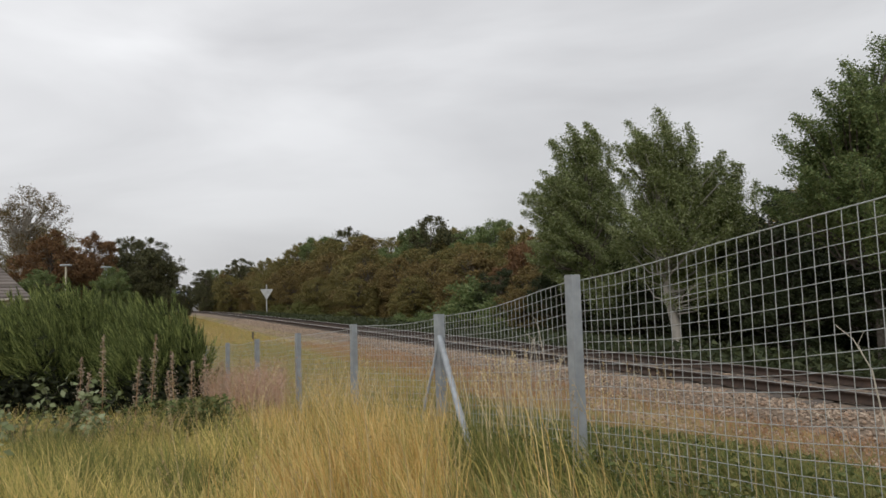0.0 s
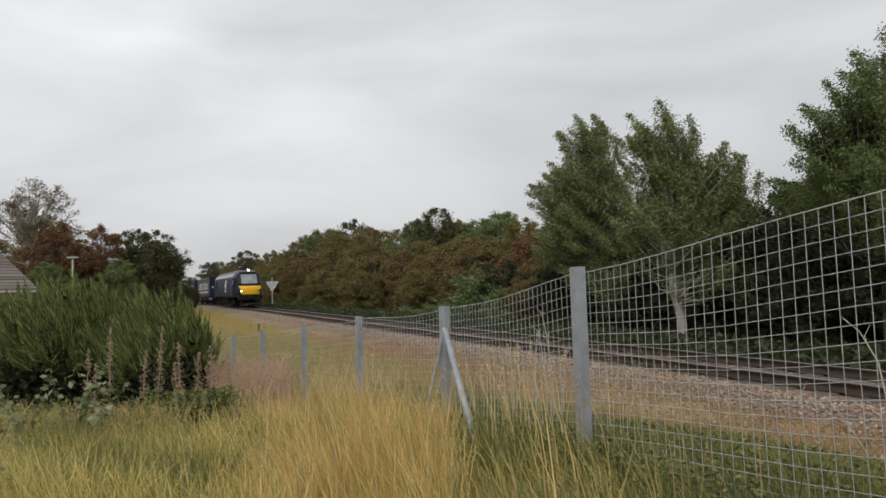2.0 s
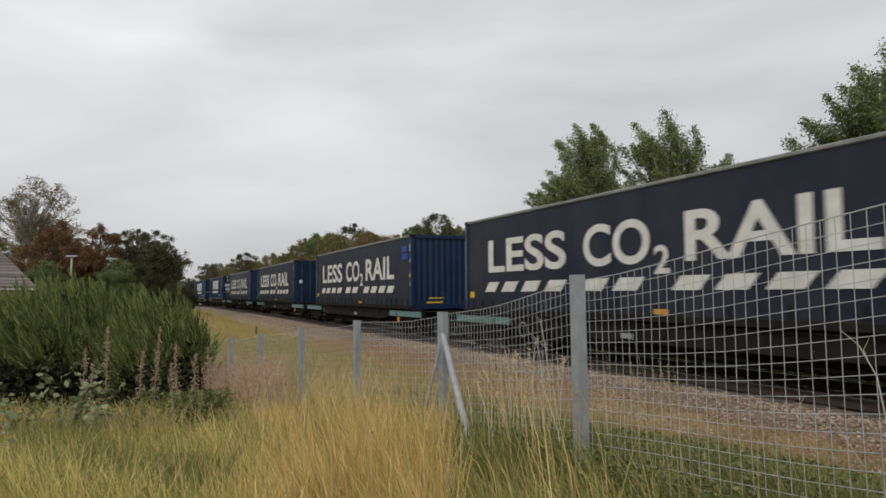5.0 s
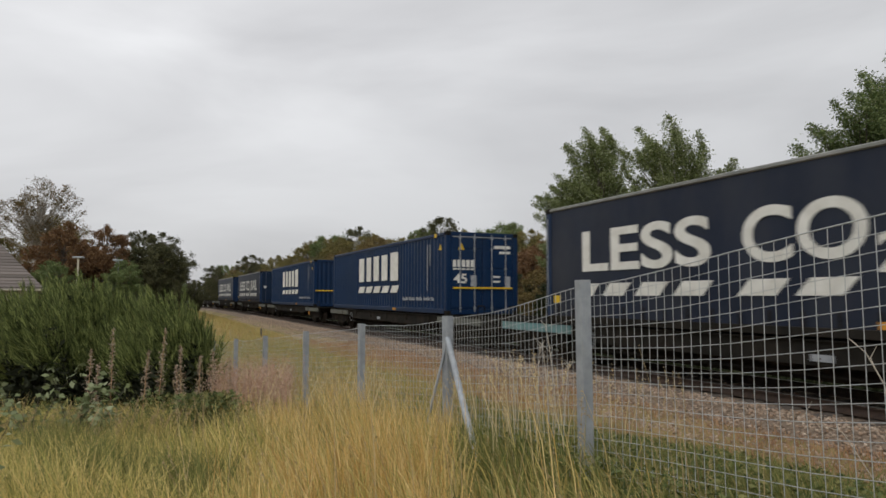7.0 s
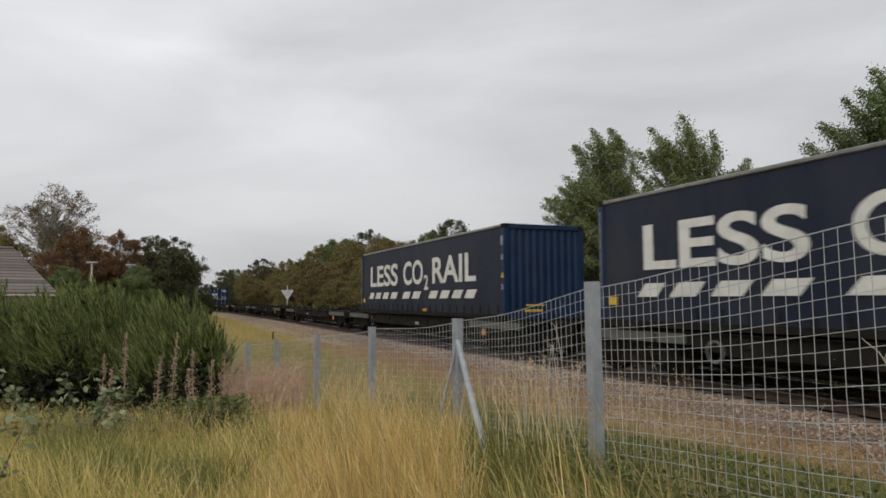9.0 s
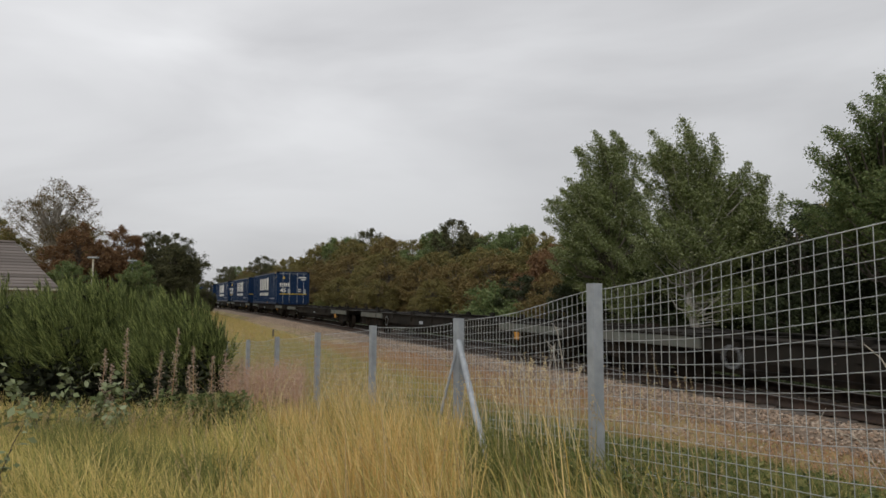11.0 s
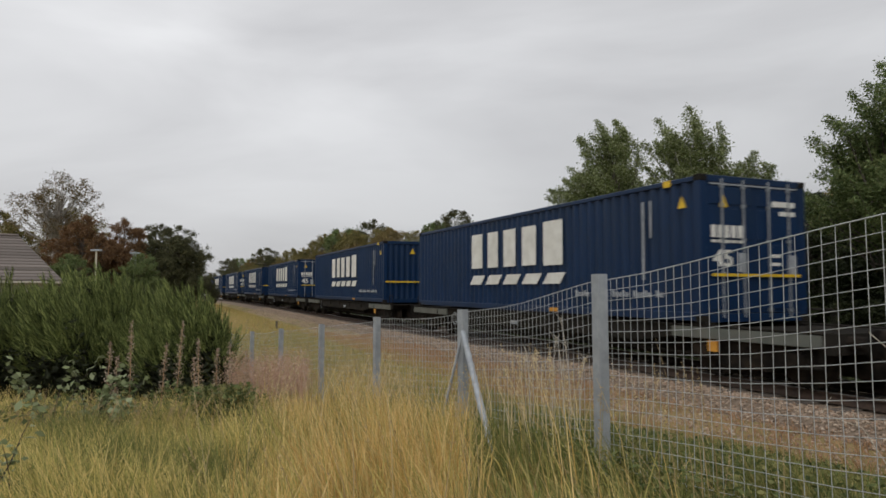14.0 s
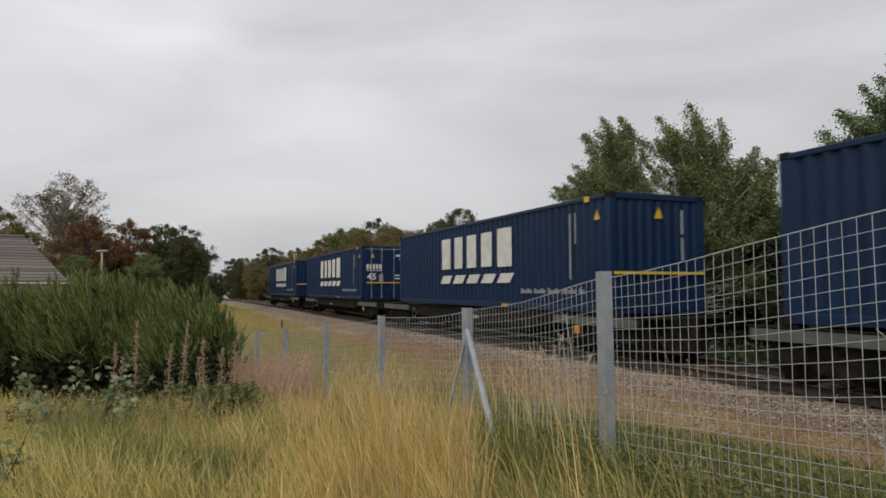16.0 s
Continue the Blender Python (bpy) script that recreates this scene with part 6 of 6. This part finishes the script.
def stalk_bunches(name, label, places, tall, material, seed, wind):
    """Tall stalks with loose seed heads, standing in bunches: rows of x, y, count."""
    rng = np.random.default_rng(seed)
    V, F, k = [], [], 0
    for cx_, cy_, m in places:
        x, y = cx_ + rng.normal(size=m) * 0.07, cy_ + rng.normal(size=m) * 0.12
        L = tall[0] + tall[1] * rng.random(m)
        v, f = blades(x, y, NEAR(x, y), L, np.full(m, 0.0065), 0.30, rng, wind)
        tip, mid = v.reshape(-1, 6, 3)[:, 4], v.reshape(-1, 6, 3)[:, 2]
        u = rng.random((m, 26, 1))
        P = (mid[:, None] + (tip - mid)[:, None] * (0.45 + 0.6 * u)).reshape(-1, 3) + rng.normal(size=(m * 26, 3)) * 0.005
        v2, f2 = leaf_quads(P, 0.017, rng, aspect=2.6)
        V += [v, v2]
        F += [f + k, f2 + k + len(v)]
        k += len(v) + len(v2)
    tagged(new(name, mesh_from(name, np.concatenate(V), np.concatenate(F), material)), label, "grass", kind="stuff")


stalk_bunches("straw_stalks", "bunches of tall bleached straw stalks by the fence",
              ((0.42, 5.0, 16), (0.56, 5.1, 14), (0.30, 4.4, 10), (0.70, 4.9, 10), (0.86, 5.0, 8), (0.52, 4.2, 8), (0.15, 5.6, 10), (-0.5, 6.3, 10), (-0.9, 6.6, 8), (1.15, 4.6, 6)), (0.50, 0.36), M_STRAW, 71, (-0.2, 0))
RNB = random.Random(9)
stalk_bunches("brown_seed_grass", "drooping brown seed heads along the foot of the broom",
              [(-4.9 + 0.17 * k, 6.25 + RNB.uniform(-0.2, 0.25), 11) for k in range(14)], (0.30, 0.24), M_SEED, 72, (0.9, 0))
stalk_bunches("curved_straw", "pale curved straw stalks standing over the dry grass",
              [(-1.9 + 0.2 * k, 6.4 + RNB.uniform(-0.5, 0.6), 5) for k in range(9)], (0.58, 0.3), M_STRAW, 74, (0.5, 0))


def dead_stem(path, r, seed, label, side=6):
    """A dry bent weed stem with short side shoots; path in world metres."""
    rng = np.random.default_rng(seed)
    x, y = path[0]
    t = thing("dead_weed", label, "weed", "dead weed stems")
    t.matrix_world = pose(x, y, gz(x, y) - 0.03)
    pts = [np.array([0.0, 0.0, 0.0])] + [np.array(p, float) for p in path[1:]]
    m = len(pts) - 1
    segs = [(pts[i], pts[i + 1], r * (1 - 0.75 * i / m), r * (1 - 0.75 * (i + 1) / m)) for i in range(m)]
    V, F = tubes(segs, 6)
    part("stem", mesh_from("stem", V, F, M_DEADWOOD), None, t)
    for k in range(side):
        i = m - 1 if k % 2 else max(0, m - 2)
        p = pts[i] + (pts[i + 1] - pts[i]) * rng.random()
        d = np.array([rng.normal() * 0.6, rng.normal() * 0.6, 1.0])
        V, F = tubes([(p, p + d / np.linalg.norm(d) * (0.05 + 0.09 * rng.random()), r * 0.45, r * 0.2)], 5)
        part("shoot", mesh_from("shoot", V, F, M_DEADWOOD), None, t)


for k, (x, y, h, lx) in enumerate(((1.13, 7.4, 1.36, -0.10), (1.02, 7.2, 1.12, -0.06), (0.90, 7.3, 1.05, 0.05), (1.24, 7.6, 0.98, 0.08), (0.62, 6.6, 0.92, -0.05))):
    dead_stem([(x, y), (lx * 0.2, 0.0, h * 0.5), (lx * 0.6, 0.02, h * 0.8), (lx, 0.03, h)], 0.008, 400 + k, "pale dead dock stem standing behind the wire fence", 10)
dead_stem([(2.98, 4.6), (-0.02, 0.0, 0.66), (-0.08, 0.0, 1.05), (-0.18, 0.02, 1.26), (-0.28, 0.03, 1.35)], 0.008, 410, "pale bent dead stem leaning against the wire fence", 3)
dead_stem([(3.25, 5.2), (-0.10, 0.0, 0.45), (-0.30, 0.0, 0.78), (-0.62, 0.02, 0.90)], 0.006, 411, "pale bent dead stem leaning against the wire fence", 4)


def bush_foot_weeds():
    """Dark leafy growth in front of the broom."""
    rng = np.random.default_rng(73)
    n = 9000
    x, y = -5.6 + 3.5 * rng.random(n), 6.7 + 1.7 * rng.random(n)
    h = 0.26 + 0.30 * clumpy(x, y, 1.6, 45.0)
    P = np.stack([x, y, NEAR(x, y) + 0.02 + np.maximum(h, 0.08) * rng.random(n)], 1)
    c = np.array([(-2.62, 6.9), (-2.42, 7.0), (-2.85, 7.1)])[rng.integers(0, 3, 2400)]
    r = rng.normal(size=(2400, 2)) * 0.11
    Q = np.stack([c[:, 0] + r[:, 0], c[:, 1] + r[:, 1], NEAR(c[:, 0], c[:, 1]) + 0.03 + 0.48 * rng.random(2400)], 1)
    V, F = leaf_quads(np.concatenate([P, Q]), 0.06, rng, aspect=2.6)
    tagged(new("broom_foot_weeds", mesh_from("broom_foot_weeds", V, F, M_WEED)), "dark leafy weeds at the foot of the broom", "weeds", kind="stuff")


bush_foot_weeds()


def tussock(rng, n):
    c = np.array([(-3.05, 5.1), (-2.75, 5.0), (-2.0, 4.0), (-3.4, 5.9), (-1.55, 5.2), (-1.3, 3.6)])
    k = rng.integers(0, len(c), n)
    return c[k, 0] + rng.normal(size=n) * 0.12, c[k, 1] + rng.normal(size=n) * 0.10


scatter("green_tussocks", "darker green grass tussocks in the straw meadow", 2600, tussock, lambda x, y, r: 0.28 + 0.24 * r.random(len(x)), 0.006, 0.75, M_GREENGRASS, 29)

# ---- leafy saplings at the meadow's edge ----
def sapling(label, x, y, h, seed, leaf, n, m_leaf, lean=(0, 0)):
    rng = np.random.default_rng(seed)
    g = gz(x, y)
    t = thing("sapling", label, "shrub", "leafy saplings")
    t.matrix_world = pose(x, y, g)
    segs, P = [], []
    for k in range(n):
        a = rng.random() * 6.283
        L = h * (0.6 + 0.4 * rng.random())
        d = np.array([math.cos(a) * 0.28 + lean[0], math.sin(a) * 0.28 + lean[1], 1.0])
        p0 = np.zeros(3)
        for i in range(5):
            p1 = p0 + d * L / 5 / np.linalg.norm(d) + rng.normal(size=3) * 0.02
            segs.append((p0, p1, 0.006 * (1 - i / 6), 0.006 * (1 - (i + 1) / 6)))
            if i > 0:
                for _ in range(6):
                    P.append(p0 + (p1 - p0) * rng.random() + rng.normal(size=3) * 0.035)
            d = d + np.array([d[0] * 0.25, d[1] * 0.25, -0.08])
            p0 = p1
    V, F = tubes(segs, 5)
    part("stem", mesh_from("stem", V, F, M_BARK), None, t)["kind"] = "stuff"
    V, F = leaf_quads(np.array(P), leaf, rng, aspect=1.7)
    part("foliage", mesh_from("foliage", V, F, m_leaf), None, t)


sapling("small sallow sapling with grey-green leaves in the grass", -4.05, 6.5, 1.05, 301, 0.075, 6, M_SALLOW)
sapling("small sallow sapling with grey-green leaves in the grass", -3.72, 6.6, 1.12, 302, 0.075, 5, M_SALLOW)
sapling("small sallow sapling with grey-green leaves in the grass", -3.35, 6.3, 0.68, 303, 0.07, 5, M_SALLOW)
sapling("leafy twigs reaching over the meadow edge", -2.14, 3.1, 0.95, 304, 0.05, 9, M_SALLOW, (0.1, 0))


# ---- house, lamps, sign, platform ----
def house():
    hs = thing("house", "low house with a grey-brown tiled hipped roof and pale walls", "house")
    hs.matrix_world = pose(-18.4, 30.0, 0, 0, 0, 32)
    x1, x0, y0, y1 = 0.0, -15.0, 0.0, 7.0
    ze, zr = 2.3, 4.54
    ym = (y0 + y1) / 2
    g = gz(-20, 30) - 0.4
    part("wall", boxes((x0 + 0.3, x1 - 0.35, y0 + 0.35, y1 - 0.35, g, ze - 0.02)), M_RENDERWALL, hs)
    roof = part("roof", boxes((x0, x1, y0, y1, ze - 0.16, ze - 0.04)), M_SLATE, hs)
    n = 15
    hip = 1.9
    for k in range(n):
        a, b = k / n, (k + 1) / n
        for side in (0, 1, 2):
            bm = bmesh.new()
            if side < 2:
                ya, yb = (y0 + (ym - y0) * a, y0 + (ym - y0) * b) if side == 0 else (y1 + (ym - y1) * a, y1 + (ym - y1) * b)
                za, zb = ze + (zr - ze) * a, ze + (zr - ze) * b
                q = [(x0 + hip * a, ya, za + 0.04), (x1 - hip * a, ya, za + 0.04), (x1 - hip * b, yb, zb), (x0 + hip * b, yb, zb)]
            else:
                xa, xb = x1 - hip * a, x1 - hip * b
                za, zb = ze + (zr - ze) * a, ze + (zr - ze) * b
                q = [(xa, y0 + (ym - y0) * a, za + 0.04), (xa, y1 + (ym - y1) * a, za + 0.04), (xb, y1 + (ym - y1) * b, zb), (xb, y0 + (ym - y0) * b, zb)]
            t = [bm.verts.new(v) for v in q]
            u = [bm.verts.new((v[0], v[1], v[2] - 0.06)) for v in q]
            bm.faces.new(t)
            for i in range(4):
                j = (i + 1) % 4
                bm.faces.new((t[j], t[i], u[i], u[j]))
            bmesh.ops.recalc_face_normals(bm, faces=bm.faces[:])
            part("tile_course", bm, M_SLATE, roof)
    part("ridge", boxes((x0 + hip, x1 - hip, ym - 0.1, ym + 0.1, zr - 0.02, zr + 0.09), bevel=0.03), M_SLATE, roof)
    part("gutter", boxes((x0, x1 + 0.05, y0 - 0.1, y0, ze - 0.15, ze - 0.05), bevel=0.02), M_RENDERWALL, hs)


house()


def lamp_post(x, y, top, label, mt):
    l = thing("lamp_post", label, "lamp post", "station lamp posts")
    g = gz(x, y)
    l.matrix_world = pose(x, y, g)
    h = top - g
    part("pole", cyl(cyl(bmesh.new(), (0, 0, -0.2), (0, 0, 1.2), 0.085, n=10), (0, 0, 1.2), (0, 0, h - 0.1), 0.06, n=10), mt, l)
    part("lantern", boxes((-0.36, 0.36, -0.16, 0.16, h - 0.12, h), bevel=0.04), M_GALV, l, "flat grey lantern")


lamp_post(-25.3, 45.0, 4.82, "short cream lamp post with a flat lantern", M_LAMPPOST)
lamp_post(-24.07, 48.0, 4.81, "short grey lamp post with a flat lantern", M_GALV)


def line_sign():
    x, y, z = at(77.6, 4.0)
    sg = thing("lineside_sign", "grey triangular railway sign on a post, seen from behind", "sign")
    sg.matrix_world = pose(x, y, z, 0, 0, 15)
    top = 4.15 - z
    part("post", cyl(bmesh.new(), (0, 0.03, -0.2), (0, 0.03, top), 0.06, n=8), M_SIGN, sg)
    part("plate", prism(bmesh.new(), [(-0.66, top - 0.52), (0.66, top - 0.52), (0.66, top - 0.64), (0.08, top - 1.62), (-0.08, top - 1.62), (-0.66, top - 0.64)], -0.04, -0.02), M_SIGN, sg)


line_sign()


def platform():
    p = thing("station_platform", "pale concrete platform end with a ramp beside the line", "platform", kind="structure")
    for q0, q1 in ((1.75, 2.7),):
        V = []
        ss = [126.0, 133.0, 148.0, 165.0]
        for s, h in zip(ss, (-0.25, 0.75, 0.85, 0.85)):
            V += [tp(s, q0, h), tp(s, q1, h), tp(s, q1, -0.8), tp(s, q0, -0.8)]
        F = [(0, 1, 2, 3)]
        for i in range(3):
            b = 4 * i
            F += [(b + j, b + (j + 1) % 4, b + 4 + (j + 1) % 4, b + 4 + j) for j in range(4)]
        F.append((12, 15, 14, 13))
        part("slab", mesh_from("slab", V, F, M_PLATFORM), None, p)


platform()


def marker_stub():
    x, y, z = at(33.0, -4.6)
    m = thing("marker_stub", "short dark wooden stake beside the ballast", "stake")
    m.matrix_world = pose(x, y, z)
    part("stake", boxes((-0.04, 0.04, -0.04, 0.04, -0.1, 0.42), bevel=0.01), M_BARK, m)


marker_stub()

# ---- the train's make-up: offsets of container fronts behind the locomotive's nose ----
def build_train():
    """The rake in order; returns rows of (thing, distance of its origin behind the nose, length over which it rides)."""
    out = []
    loco = locomotive()
    out.append((loco, 0.0, 20.5, 0.0, True))
    protos = {}
    slots = [24.86]
    for k in range(19):
        slots.append(slots[-1] + (17.7 if k % 2 == 0 else 19.17))
    slots = [v + (1.15 if k >= 12 else 0.0) for k, v in enumerate(slots)]
    kinds = ["curtain"] * 4 + ["steel"] * 2 + ["curtain"] * 2 + [None] * 4 + ["steel"] * 8
    paints = [M_TEAL, M_TEAL, M_GREYGREEN, M_GREYGREEN, M_GREYGREEN, M_GREYGREEN, M_GREYGREEN, M_GREYGREEN, M_GREYGREEN, M_GREYGREEN]
    for k, (off, kind) in enumerate(zip(slots, kinds)):
        lead = k % 2 == 0
        key = ("wagon", lead, kind is None, paints[k // 2].name)
        if key not in protos:
            protos[key] = flat_wagon(paints[k // 2], kind is not None, lead)
            w = protos[key]
        else:
            w = copy_thing(protos[key], Matrix.Identity(4))
        out.append((w, off, LEN, 0.0, False))
        if kind:
            key = (kind, lead)
            if key not in protos:
                protos[key] = curtain_container(lead) if kind == "curtain" else steel_container(lead)
                c = protos[key]
            else:
                c = copy_thing(protos[key], Matrix.Identity(4))
            out.append((c, off, LEN, DECK, False))
    stickered = [o for o, _off, _len, _lift, _l in out if o.name.startswith("curtain_container")][1]
    y = -WID / 2 + 0.012
    # plain blue shapes for the lettered sticker by the curtain's front edge
    part("repair_patch", boxes((LEN / 2 - 0.95, LEN / 2 - 0.42, y - 0.008, y - 0.002, 2.02, 2.22), bevel=0.002), M_PATCH, stickered, "bright blue sticker")
    part("repair_patch", boxes((LEN / 2 - 0.90, LEN / 2 - 0.36, y - 0.008, y - 0.002, 1.74, 1.96), bevel=0.002), M_PATCH, stickered, "bright blue sticker")
    return out


TRAIN = build_train()


# small surges of the rake, in metres
SLACK = {5.5: -0.2, 6.0: 0.25, 7.5: 0.16, 8.5: -0.26, 13.5: 0.08, 14.0: 0.12, 15.0: 0.06}


def nose_at(t):
    """Where the locomotive's nose is along the track at t seconds."""
    u = t - 8
    return -108.79 - 28.832 * u + 0.13195 * u * u + 0.0074 * u ** 3 + SLACK.get(t, 0.0)


def motions():
    times = [k * 0.5 for k in range(33)]
    for ob, off, length, lift, is_loco in TRAIN:
        rows = []
        for t in times:
            s = nose_at(t) + off
            f, r = np.array(tp(s)), np.array(tp(s + length))
            d = f - r
            rz = math.degrees(math.atan2(d[1], d[0]))
            ry = math.degrees(math.atan2(-d[2], math.hypot(d[0], d[1])))
            c = f if is_loco else (f + r) / 2
            rows.append((t, pose(c[0], c[1], c[2] + lift, 0, ry, rz)))
        walk(ob, rows)
    # the wind stirs the three near crowns
    k = 0
    for ob in scene.objects:
        if ob.name.startswith("crown") and ob.parent and ob.parent.name.startswith(("aspen_tree", "alder_tree")):
            k += 1
            walk(ob, [(t, pose(0, 0, 0, 0.35 * math.sin(1.9 * t + k), -0.25 + 0.45 * math.sin(1.3 * t + 2.1 * k), 0.2 * math.sin(2.3 * t + k))) for t in times])


motions()
